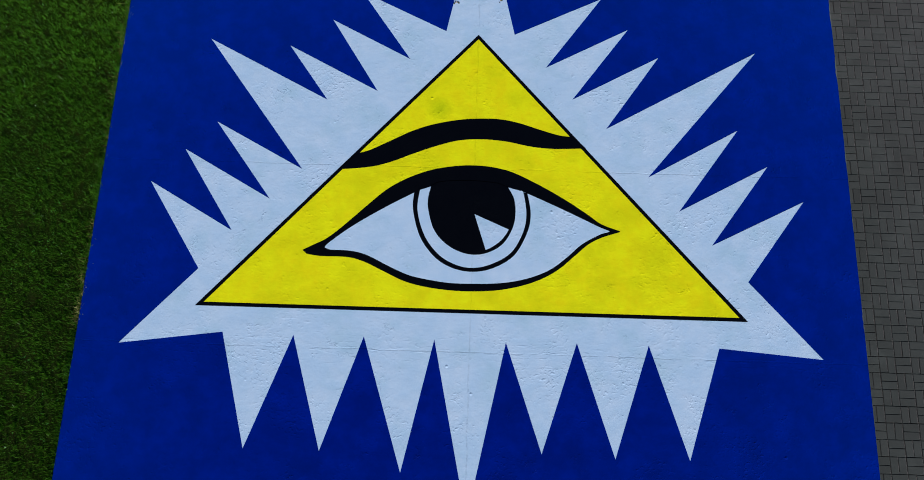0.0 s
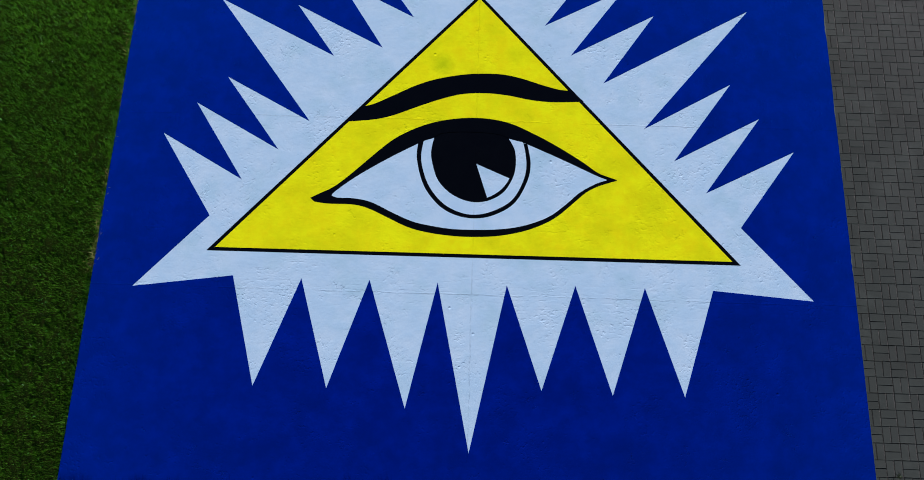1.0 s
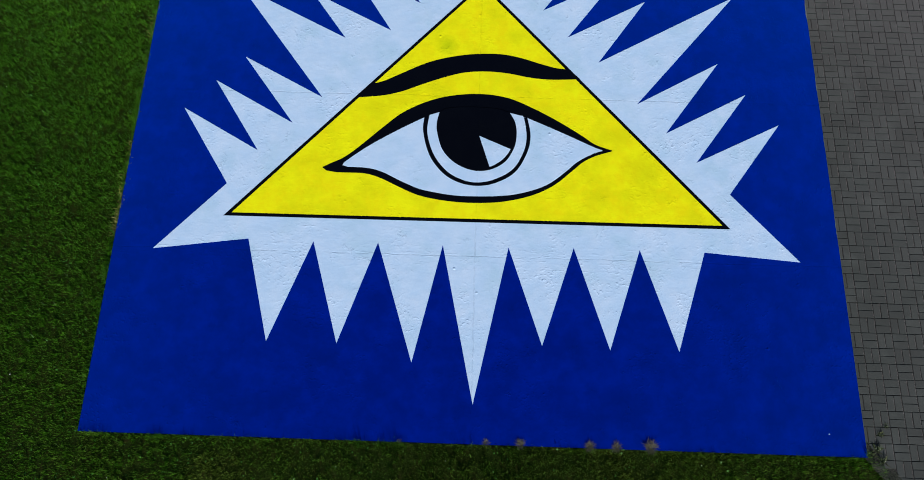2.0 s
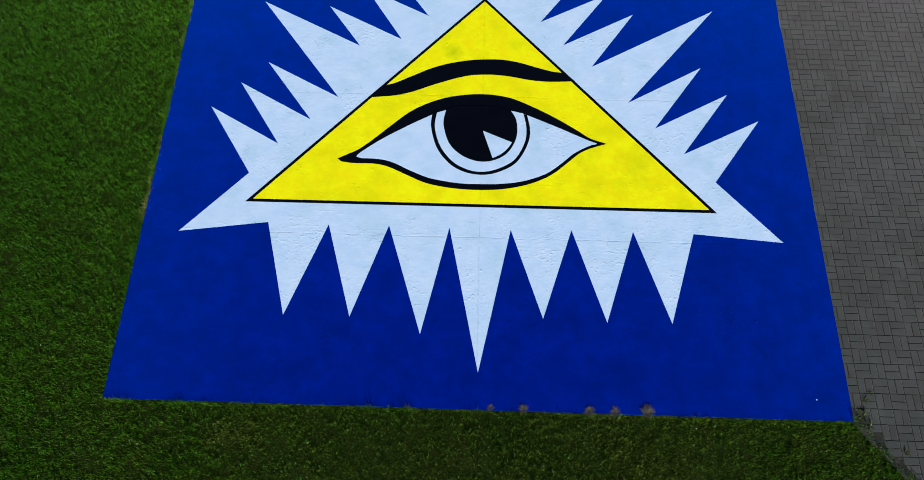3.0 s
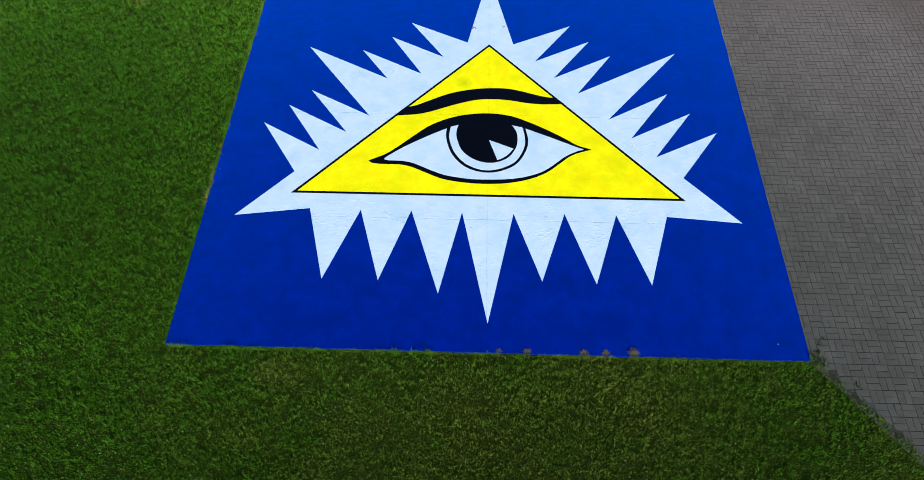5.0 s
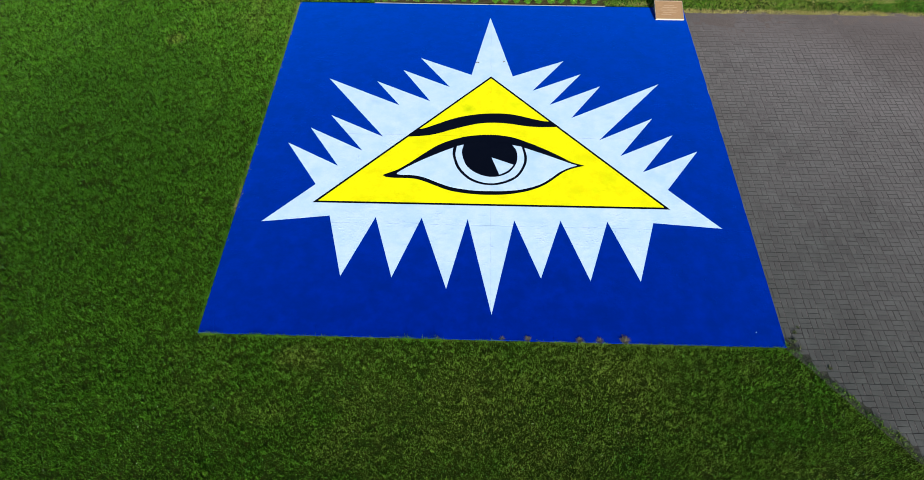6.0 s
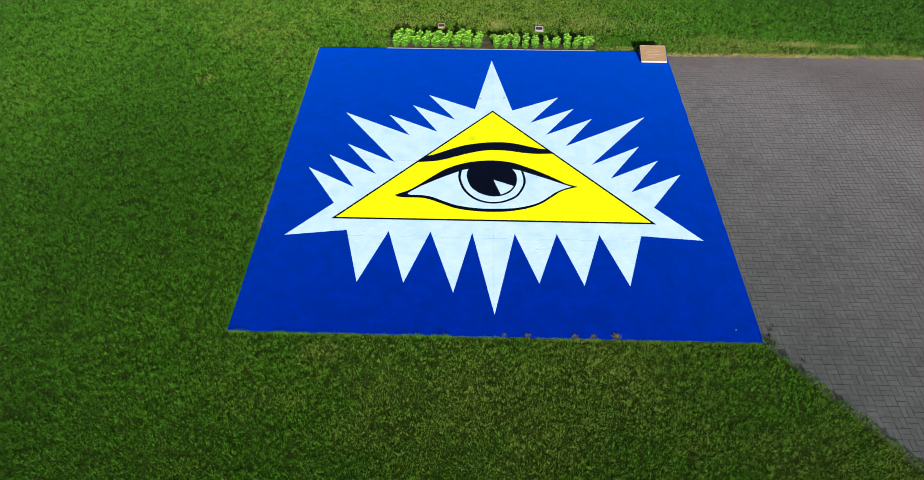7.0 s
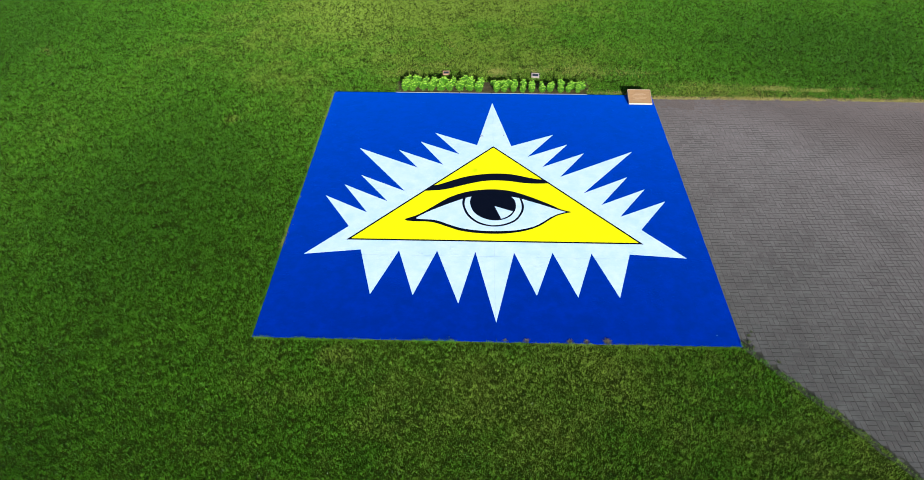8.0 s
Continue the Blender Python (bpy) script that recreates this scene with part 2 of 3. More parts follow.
SEDUM_TOP = leafy("top_sedum_leaf", ((0.12, 0.34, 0.02), (0.34, 0.60, 0.05), (0.56, 0.76, 0.14)), (0.56, 0.68, 0.10), 0.54, 0.12, 0.25)
BROWN = leafy("withered_grass", ((0.09, 0.082, 0.06), (0.14, 0.122, 0.088), (0.21, 0.18, 0.135)), (0.14, 0.122, 0.088), 0.5)
STEM = leafy("stem", ((0.05, 0.10, 0.02), (0.08, 0.14, 0.03), (0.11, 0.16, 0.04)), (0.12, 0.09, 0.04), 0.55, 0.0)
WEED = leafy("weed_leaf", ((0.035, 0.05, 0.018), (0.055, 0.07, 0.022), (0.085, 0.085, 0.035)), (0.10, 0.08, 0.04), 0.5, 0.15)
CLOVER = leafy("clover_leaf", ((0.04, 0.14, 0.015), (0.06, 0.20, 0.022), (0.10, 0.28, 0.04)), (0.09, 0.18, 0.02), 0.6, 0.2, 0.3)
WHITE_SPECK = leafy("white_speck", ((0.7, 0.7, 0.68), (0.75, 0.75, 0.72), (0.8, 0.8, 0.78)), (0.7, 0.65, 0.3), 0.7, 0.1)


def stone(name, random_from, tones, rough=0.9, silt=None):
    m = Nodes(name)
    if random_from == "object":
        rnd = m.node("ShaderNodeObjectInfo").outputs["Random"]
    else:
        rnd = m.node("ShaderNodeNewGeometry").outputs["Random Per Island"]
    geo = m.node("ShaderNodeNewGeometry").outputs["Position"]
    colour = m.ramp(rnd, (0.0, tones[0]), (0.5, tones[1]), (1.0, tones[2]))
    worn = m.noise(0.5, 4, 0.6, geo)
    colour = m.mix(m.ramp(worn, (0.40, (0, 0, 0)), (0.68, (0.8, 0.8, 0.8))), colour, tones[3])
    trodden = m.noise(1.9, 5, 0.7, geo)
    colour = m.mix(m.ramp(trodden, (0.50, (0, 0, 0)), (0.66, (0.75, 0.75, 0.75))), colour, tones[4])
    damp = m.noise(0.9, 5, 0.65, geo)
    colour = m.mix(m.ramp(damp, (0.54, (0, 0, 0)), (0.70, (0.7, 0.7, 0.7))), colour, tones[0])
    grit = m.noise(120, 3, 0.7, geo)
    colour = m.mix(m.ramp(grit, (0.45, (0, 0, 0)), (0.85, (0.5, 0.5, 0.5))), colour, tones[4])
    # strength of the brightening sheen, uneven over the blocks
    sheen = m.math('ADD', 0.46, m.math('MULTIPLY', worn, 0.46))
    if silt:
        # earth washed over the far end from the lawn; also darker towards the right
        sep = m.node("ShaderNodeSeparateXYZ")
        m.link(geo, sep.inputs[0])
        reach = m.math('ADD', sep.outputs["Y"], m.math('MULTIPLY', m.noise(1.3, 5, 0.7, geo), 1.8))
        reach = m.math('ADD', reach, m.math('MULTIPLY', m.math('MAXIMUM', m.math('SUBTRACT', sep.outputs["X"], 7.5), 0.0), 0.7))
        washed = m.ramp(m.math('MULTIPLY', m.math('SUBTRACT', reach, 4.0), 0.4), (0.0, (0, 0, 0)), (1.0, (0.8, 0.8, 0.8)))
        colour = m.mix(washed, colour, silt)
        sheen = m.math('MULTIPLY', sheen, m.math('SUBTRACT', 1.0, m.math('MULTIPLY', washed, 0.5)))
    m.bump(m.noise(70, 4, 0.7, geo), 0.4, 0.004)
    m.add_sheen(0.64, (0.64, 0.50, 0.54))
    m.link(sheen, m.bsdf.inputs["Sheen Weight"])
    return m.done(colour, rough, gloss=0.25)


PAVER_TONES = ((0.0085, 0.0145, 0.0120), (0.0165, 0.025, 0.0215), (0.031, 0.037, 0.033), (0.023, 0.032, 0.029), (0.042, 0.051, 0.047))
PAVER = stone("paver", "object", PAVER_TONES, silt=(0.026, 0.022, 0.017))
PAVERS = stone("pavers", "island", PAVER_TONES, silt=(0.026, 0.022, 0.017))
BARE = stone("bare_concrete", "object", ((0.06, 0.075, 0.07), (0.08, 0.095, 0.09), (0.10, 0.11, 0.11), (0.07, 0.08, 0.08), (0.13, 0.14, 0.14)))
CONCRETE = stone("pale_concrete", "object", ((0.20, 0.20, 0.18), (0.27, 0.27, 0.25), (0.34, 0.33, 0.31), (0.16, 0.17, 0.14), (0.22, 0.22, 0.19)))


def wood(name, light, dark):
    m = Nodes(name)
    stretch = m.node("ShaderNodeMapping")
    stretch.inputs["Scale"].default_value = (2.0, 30.0, 30.0)
    m.link(m.place, stretch.inputs["Vector"])
    grain = m.noise(3.0, 6, 0.65, stretch.outputs["Vector"])
    colour = m.mix(m.ramp(grain, (0.35, (0, 0, 0)), (0.7, (1, 1, 1))), light, dark)
    m.bump(grain, 0.3, 0.003)
    return m.done(colour, 0.6, gloss=0.3)


BOARD = wood("oiled_wood", (0.30, 0.18, 0.095), (0.21, 0.12, 0.065))
PALE_WOOD = wood("pale_wood", (0.70, 0.58, 0.42), (0.58, 0.45, 0.30))
# darker copy of the pale wood for strips away from the sunlit front
DIM_PALE_WOOD = wood("dim_pale_wood", (0.46, 0.36, 0.26), (0.36, 0.27, 0.19))
GREY_WOOD = wood("weathered_wood", (0.30, 0.26, 0.24), (0.20, 0.17, 0.16))


def plain(name, colour, rough=0.6, metal=0.0):
    m = Nodes(name)
    tint = m.mix(m.ramp(m.noise(25, 4, 0.7), (0.4, (0, 0, 0)), (0.8, (1, 1, 1))), colour, tuple(c * 0.7 for c in colour))
    m.bump(m.noise(90, 3), 0.2, 0.002)
    return m.done(tint, rough, metal)


ENGRAVED = plain("engraved_letters", (0.36, 0.24, 0.15), 0.7)
RUST = plain("rusty_metal", (0.36, 0.21, 0.13), 0.85, 0.1)
ALU = plain("pale_metal", (0.36, 0.29, 0.28), 0.6, 0.1)
LAMP_GLASS = plain("lamp_glass", (0.03, 0.035, 0.05), 0.12)
MOSS = plain("grey_moss", (0.10, 0.10, 0.07), 0.95)


# ---- mesh helpers ----
def part(name, bm, material, parent=None, label=""):
    """Link a bmesh as one mesh object, under a thing if one is given."""
    me = bpy.data.meshes.new(name)
    bm.to_mesh(me)
    bm.free()
    me.materials.append(material)
    ob = new(name, me)
    if parent is not None:
        ob.parent = parent
    if label:
        ob["label"] = label
    return ob


def block(bm, x0, x1, y0, y1, z0, z1, bevel=0.0):
    got = bmesh.ops.create_cube(bm, size=1.0)["verts"]
    bmesh.ops.scale(bm, vec=(x1 - x0, y1 - y0, z1 - z0), verts=got)
    bmesh.ops.translate(bm, vec=((x0 + x1) / 2, (y0 + y1) / 2, (z0 + z1) / 2), verts=got)
    if bevel:
        edges = list({e for v in got for e in v.link_edges})
        bmesh.ops.bevel(bm, geom=edges, offset=bevel, segments=2, affect='EDGES')
    return bm


def sheet(outline, top, thick):
    """A flat painted shape: an outline filled at height top, with a thin edge below."""
    bm = bmesh.new()
    verts = [bm.verts.new((x, y, top)) for x, y in outline]
    edges = [bm.edges.new((verts[k - 1], verts[k])) for k in range(len(verts))]
    bmesh.ops.triangle_fill(bm, edges=edges, use_beauty=True, normal=(0, 0, 1))
    low = [bm.verts.new((x, y, top - thick)) for x, y in outline]
    for k in range(len(verts)):
        bm.faces.new((verts[k - 1], low[k - 1], low[k], verts[k]))
    bmesh.ops.recalc_face_normals(bm, faces=bm.faces)
    for f in bm.faces:
        if abs(f.normal.z) > 0.9 and f.normal.z < 0:
            f.normal_flip()
    return bm


def smooth(points, steps=6, closed=False):
    """A Catmull-Rom curve through the points."""
    n = len(points)
    out = []
    for k in range(n if closed else n - 1):
        p = [points[j % n] if closed else points[min(max(j, 0), n - 1)] for j in (k - 1, k, k + 1, k + 2)]
        for s in range(steps):
            u = s / steps
            out.append(tuple(0.5 * (2 * p[1][i] + (p[2][i] - p[0][i]) * u + (2 * p[0][i] - 5 * p[1][i] + 4 * p[2][i] - p[3][i]) * u * u
                                    + (3 * p[1][i] - p[0][i] - 3 * p[2][i] + p[3][i]) * u ** 3) for i in (0, 1)))
    if not closed:
        out.append(points[-1])
    return out


def arc(cx, cy, rx, ry, a0, a1, steps=40):
    return [(cx + rx * math.cos(radians(a0 + (a1 - a0) * k / steps)), cy + ry * math.sin(radians(a0 + (a1 - a0) * k / steps))) for k in range(steps + 1)]


def raw_mesh(name, verts, loops, size, material, parent=None):
    """A mesh of equal-sided faces from numpy arrays."""
    me = bpy.data.meshes.new(name)
    count = len(loops) // size
    me.vertices.add(len(verts))
    me.vertices.foreach_set("co", np.asarray(verts, np.float32).ravel())
    me.loops.add(len(loops))
    me.loops.foreach_set("vertex_index", np.asarray(loops, np.int32))
    me.polygons.add(count)
    me.polygons.foreach_set("loop_start", np.arange(0, len(loops), size, dtype=np.int32))
    me.update(calc_edges=True)
    me.shade_flat()
    me.materials.append(material)
    ob = new(name, me)
    if parent is not None:
        ob.parent = parent
    return ob


# ---- ground ----
HALF, FRONT, BACK = 5.0, -4.56, 5.25          # the painted slab
LEFT, CORNER = -5.035, 5.02                      # its left edge, and the right edge at the front corner
GRADE = -0.015                                  # level of the turf
PAVE_END = 5.08                                 # far end of the paving


def pave_front(x):
    """The slanting front end of the paving."""
    return -4.50 - (x - 5.05) * 1.25


def build_ground():
    near = np.arange(-26, 26.1, 0.5)
    far = np.array([40, 70, 130, 300, 700, 1500.0])
    line = np.r_[-far[::-1], near, far]
    n = len(line)
    gx, gy = np.meshgrid(line, line)
    z = np.array([noise.noise((a * 0.35, b * 0.35, 0.0)) for a, b in zip(gx.ravel(), gy.ravel())]) * 0.005 + GRADE - 0.020
    k = np.arange(n * n).reshape(n, n)
    quads = np.stack([k[:-1, :-1], k[:-1, 1:], k[1:, 1:], k[1:, :-1]], -1).ravel()
    return raw_mesh("ground", np.c_[gx.ravel(), gy.ravel(), z], quads, 4, TURF)


tagged(build_ground(), "mown lawn ground with brownish thatch between the blades", "ground", kind="structure")

# ---- the painted slab ----
mural = tagged(new("mural"), "blue painted concrete slab, rayed eye in a yellow triangle", "mural")
slab = block(bmesh.new(), LEFT, HALF, FRONT, BACK, -0.16, 0.0, 0.002)
for v in slab.verts:
    if v.co.x > 0:
        v.co.x += (CORNER - HALF) * (BACK - v.co.y) / (BACK - FRONT)
part("slab", slab, BLUE, mural, "blue painted concrete slab")

# outline of the burst: tip, then the notch that follows it, clockwise from the top
RAYS_RIGHT = [((1.74, 2.97), (0.95, 1.87)), ((2.11, 2.49), (1.32, 1.40)), ((2.53, 2.07), (1.78, 0.98)), ((3.89, 2.18), (2.33, 0.30)),
              ((3.57, 1.01), (2.73, -0.16)), ((3.94, 0.50), (3.14, -0.61)), ((4.38, 0.02), (3.58, -1.08)), ((4.46, -2.04), (3.16, -1.94))]
RAYS_LOW = [((2.73, -3.31), (2.27, -1.93)), ((1.82, -3.32), (1.36, -1.93)), ((0.92, -3.29), (0.46, -1.95)), ((0.02, -4.07), (-0.45, -1.94)),
            ((-0.80, -3.56), (-1.35, -1.93)), ((-1.81, -3.34), (-2.25, -1.94)), ((-2.75, -3.34), (-3.16, -1.93))]
RAYS_LEFT = [((-4.47, -2.11), (-3.57, -1.12)), ((-4.36, 0.05), (-3.19, -0.60)), ((-3.95, 0.52), (-2.73, -0.15)), ((-3.56, 0.93), (-2.33, 0.28)),
             ((-3.79, 2.18), (-2.07, 1.30)), ((-2.66, 2.11), (-1.38, 1.45)), ((-2.08, 2.53), (-0.95, 1.95)), ((-1.69, 2.99), (-0.46, 2.40))]
burst = [(-0.02, 4.68), (0.51, 2.37)]
for tip, notch in RAYS_RIGHT + RAYS_LOW + RAYS_LEFT:
    burst += [tip, notch]
FILM = 0.001                                    # thickness of a coat of paint
part("sunburst", sheet(burst, 0.002, 0.002), WHITE, mural, "white painted burst of pointed rays")
part("triangle_outline", sheet([(-3.555, -1.605), (3.545, -1.595), (0.0, 2.355)], 0.003, FILM), BLACK, mural, "thin black painted outline")
part("triangle", sheet([(-3.445, -1.555), (3.435, -1.545), (0.0, 2.285)], 0.004, FILM), YELLOW, mural, "yellow painted triangle with greenish blotches")
brow_top = smooth([(-1.585, 0.53), (-1.43, 0.58), (-1.16, 0.72), (-0.895, 0.86), (-0.625, 0.965), (-0.31, 1.04), (-0.035, 1.075), (0.30, 1.08), (0.59, 1.03), (0.91, 0.93), (1.15, 0.865), (1.335, 0.85)])
brow_low = smooth([(1.50, 0.69), (1.07, 0.67), (0.75, 0.695), (0.43, 0.755), (0.11, 0.78), (-0.22, 0.755), (-0.53, 0.665), (-0.85, 0.54), (-1.16, 0.41), (-1.44, 0.335), (-1.84, 0.29)])
part("eyebrow", sheet(brow_top + brow_low, 0.005, FILM), BLACK, mural, "curved black painted brow")
lid = smooth([(-2.23, -0.835), (-2.09, -0.76), (-1.94, -0.68), (-1.79, -0.56), (-1.59, -0.37), (-1.38, -0.165), (-1.165, 0.03), (-0.95, 0.167), (-0.73, 0.268), (-0.505, 0.34),
              (-0.24, 0.386), (-0.02, 0.40), (0.23, 0.384), (0.50, 0.322), (0.815, 0.178), (1.085, 0.032), (1.35, -0.13), (1.535, -0.255), (1.70, -0.37), (1.94, -0.455)])
lid += smooth([(1.93, -0.468), (1.70, -0.547), (1.52, -0.645), (1.345, -0.80), (1.13, -0.99), (0.915, -1.12), (0.655, -1.22), (0.33, -1.29), (-0.01, -1.314), (-0.31, -1.306),
               (-0.615, -1.27), (-0.88, -1.205), (-1.15, -1.085), (-1.415, -0.965), (-1.64, -0.912), (-1.99, -0.908), (-2.17, -0.885)])
part("eye_outline", sheet(lid, 0.005, FILM), BLACK, mural, "black painted lids of the eye")
ball = smooth([(-1.94, -0.795), (-1.89, -0.725), (-1.58, -0.48), (-1.15, -0.205), (-0.79, 0.0)])
ball += smooth([(0.685, 0.04), (1.085, -0.135), (1.39, -0.275), (1.655, -0.40), (1.80, -0.456)])
ball += smooth([(1.795, -0.465), (1.655, -0.516), (1.435, -0.646), (1.26, -0.806), (1.045, -0.98), (0.825, -1.087), (0.57, -1.162), (0.305, -1.20), (-0.01, -1.214), (-0.31, -1.21),
                (-0.62, -1.168), (-0.84, -1.118), (-1.105, -1.006), (-1.375, -0.878), (-1.60, -0.826), (-1.865, -0.82)])
part("eyeball", sheet(ball, 0.006, FILM), WHITE, mural, "white painted eyeball")
ring = smooth([(-0.80, 0.0), (-0.805, -0.24), (-0.70, -0.60), (-0.505, -0.864), (-0.28, -1.005), (-0.012, -1.057), (0.262, -1.005), (0.543, -0.828), (0.715, -0.515), (0.76, -0.25), (0.712, 0.036)])
part("iris_outline", sheet(ring, 0.007, FILM), BLACK, mural, "black painted ring round the iris")
iris = smooth([(-0.725, 0.034), (-0.746, -0.24), (-0.645, -0.575), (-0.46, -0.823), (-0.25, -0.955), (-0.017, -1.005), (0.24, -0.952), (0.507, -0.786), (0.662, -0.505), (0.702, -0.25), (0.66, 0.03), (0.617, 0.062)])
part("iris", sheet(iris + [(0.45, 0.103), (-0.578, 0.086)], 0.008, FILM), WHITE, mural, "white painted iris ring")
pupil = smooth([(-0.578, 0.090), (-0.610, -0.07), (-0.603, -0.234), (-0.52, -0.50), (-0.37, -0.68), (-0.18, -0.79), (0.02, -0.83), (0.22, -0.79), (0.405, -0.665), (0.525, -0.45), (0.558, -0.244), (0.535, -0.05), (0.452, 0.107)])
part("pupil", sheet(pupil + arc(-0.065, 0.12, 0.46, 0.06, 5, 175, 12), 0.009, FILM), BLACK, mural, "black painted pupil")
part("glint", sheet([(0.014, -0.28)] + arc(-0.035, -0.255, 0.555, 0.545, -68, -24, 12), 0.010, FILM), WHITE, mural, "white painted glint in the pupil")



part("paint_fleck", sheet(arc(4.57, -4.29, 0.009, 0.007, 0, 320, 8), 0.0015, 0.001), WHITE, mural, "dropped fleck of white paint")


def worn_edge(at, start, end):
    """Bare concrete where the paint has chipped off along the slab's edge."""
    steps = np.linspace(start, end, 240)
    deep = [0.001 + 0.016 * max(0.0, noise.noise((u * 2.3, at, 1.0)) + 0.5 * noise.noise((u * 17, at, 4.0)) + 0.07 * (u - 1.5)) for u in steps]
    edge = [at + (CORNER - HALF) * (BACK - u) / (BACK - FRONT) for u in steps]
    ring = [(e - d, u) for u, e, d in zip(steps, edge, deep)] + [(e + 0.002, u) for u, e in zip(steps[::-1], edge[::-1])]
    return part("worn_edge", sheet(ring, 0.0022, 0.004), BARE, mural, "bare grey concrete where paint chipped off")


worn_edge(HALF, FRONT + 0.01, BACK - 0.01)

# ---- paving ----
MOD = 0.2007
X0, Y0 = 5.160, -0.168                          # a corner of the basket weave
rng = np.random.default_rng(7)


def paver_mesh(length, width):
    bm = bmesh.new()
    l, w, c, d = length / 2, width / 2, 0.0025, 0.07
    rings = [[bm.verts.new((sx * (l - i), sy * (w - i), z)) for sx, sy in ((-1, -1), (1, -1), (1, 1), (-1, 1))] for i, z in ((0, -d), (0, -c), (c, 0))]
    bm.faces.new(rings[2])
    for low, up in zip(rings, rings[1:]):
        for k in range(4):
            bm.faces.new((low[k - 1], low[k], up[k], up[k - 1]))
    bmesh.ops.recalc_face_normals(bm, faces=bm.faces)
    me = bpy.data.meshes.new("paver")
    bm.to_mesh(me)
    bm.free()
    return me


def build_paving():
    xs = np.r_[np.arange(4.9, 16, 0.35), 20, 30, 60]
    ys = np.linspace(0, 1, 70)
    vx, vz = [], []
    for x in xs:
        y0, y1 = pave_front(min(x, 14)), PAVE_END + 0.1
        for s in ys:
            y = y0 + (y1 - y0) * s
            heap = max(0.0, min(1.0, (y - 3.7) / 1.1)) * (0.0034 + 0.004 * noise.noise((x * 1.1, y * 1.1, 6.0)) + 0.003 * noise.noise((x * 3.1, y * 3.1, 2.0)))
            vx.append((x, y, -0.0078 + heap + 0.0004 * noise.noise((x * 0.8, y * 0.8, 3.0)) + 0.0003 * noise.noise((x * 5, y * 5, 9.0))))
    n, m = len(xs), len(ys)
    k = np.arange(n * m).reshape(n, m)
    quads = np.stack([k[:-1, :-1], k[1:, :-1], k[1:, 1:], k[:-1, 1:]], -1).ravel()
    bed = raw_mesh("pavement", np.array(vx), quads, 4, SAND)
    tagged(bed, "grey-brown concrete block paving in basket weave, sandy joints", "pavement", kind="structure")
    brick = paver_mesh(0.1914, 0.0910)
    brick.materials.append(PAVER)
    tv = np.array([v.co[:] for v in brick.vertices])
    tf = [tuple(f.vertices) for f in brick.polygons]
    verts, loops, count, parts = [], [], 0, 0
    for i in range(-1, 56):
        for j in range(-62, 27):
            for half in (0, 1):
                cx, cy = X0 + (i + 0.5) * MOD, Y0 + (j + 0.5) * MOD
                upright = (i + j) % 2 == 0
                off = (half - 0.5) * MOD / 2
                px, py = (cx + off, cy) if upright else (cx, cy + off)
                if py > PAVE_END + 0.06 or py < pave_front(px) + 0.03:
                    continue
                cut = 1.0
                wide = 0.0910 if upright else 0.1914
                side = HALF + 0.004 + (CORNER - HALF) * min(1.0, (BACK - py) / (BACK - FRONT))
                if px - wide / 2 < side:
                    cut = (px + wide / 2 - side) / wide
                    px += wide * (1 - cut) / 2
                    if cut < 0.2:
                        continue
                turn = rng.normal(0, 0.7) + (90 if upright else 0)
                m = pose(px + rng.normal(0, 0.0012), py + rng.normal(0, 0.0012), rng.normal(0, 0.0006) - 0.004, rng.normal(0, 0.3), rng.normal(0, 0.3), turn)
                m = m @ Matrix.Diagonal((1, cut, 1, 1) if upright else (cut, 1, 1, 1))
                if i < 6 and -14 <= j < 11 and parts < 300:
                    ob = new("brick", brick)
                    ob.parent = bed
                    ob.matrix_basis = m
                    parts += 1
                else:
                    a = np.array(m)
                    verts.append(tv @ a[:3, :3].T + a[:3, 3])
                    loops += [v + count for f in tf for v in f]
                    count += len(tv)
    rest = raw_mesh("brick_field", np.concatenate(verts), np.array(loops), 4, PAVERS, bed)
    tagged(rest, kind="stuff")
    return bed


# ---- lawn ----
def field(x, y, size, seed):
    """Smooth random values from 0 to 1 on the plan, with lumps of that size: two turned lattices, so that no grid shows."""
    def cell(a, b):
        h = np.sin(a * 127.1 + b * 311.7 + seed * 74.7) * 43758.5453
        return h - np.floor(h)

    total = 0.0
    for turn, part_size, weight in ((0.55, size, 0.6), (-0.95, size * 0.71, 0.4)):
        c, d = math.cos(turn), math.sin(turn)
        u, v = (c * np.asarray(x) - d * np.asarray(y)) / part_size + 31.7, (d * np.asarray(x) + c * np.asarray(y)) / part_size + 17.3
        i, j = np.floor(u), np.floor(v)
        u, v = u - i, v - j
        u, v = u * u * (3 - 2 * u), v * v * (3 - 2 * v)
        total = total + weight * ((cell(i, j) * (1 - u) + cell(i + 1, j) * u) * (1 - v) + (cell(i, j + 1) * (1 - u) + cell(i + 1, j + 1) * u) * v)
    return np.clip(0.5 + 1.35 * (total - 0.5), 0, 1)


def blades(name, xy, height, width, lean, material, base=GRADE - 0.02, heading=None):
    """Single bent blades, one narrow face each, on the plan points xy."""
    n = len(xy)
    az = rng.uniform(0, 2 * np.pi, n)
    tilt_way = rng.uniform(0, 2 * np.pi, n) if heading is None else heading + rng.normal(0, 0.6, n)
    h = height * rng.uniform(0.55, 1.3, n)
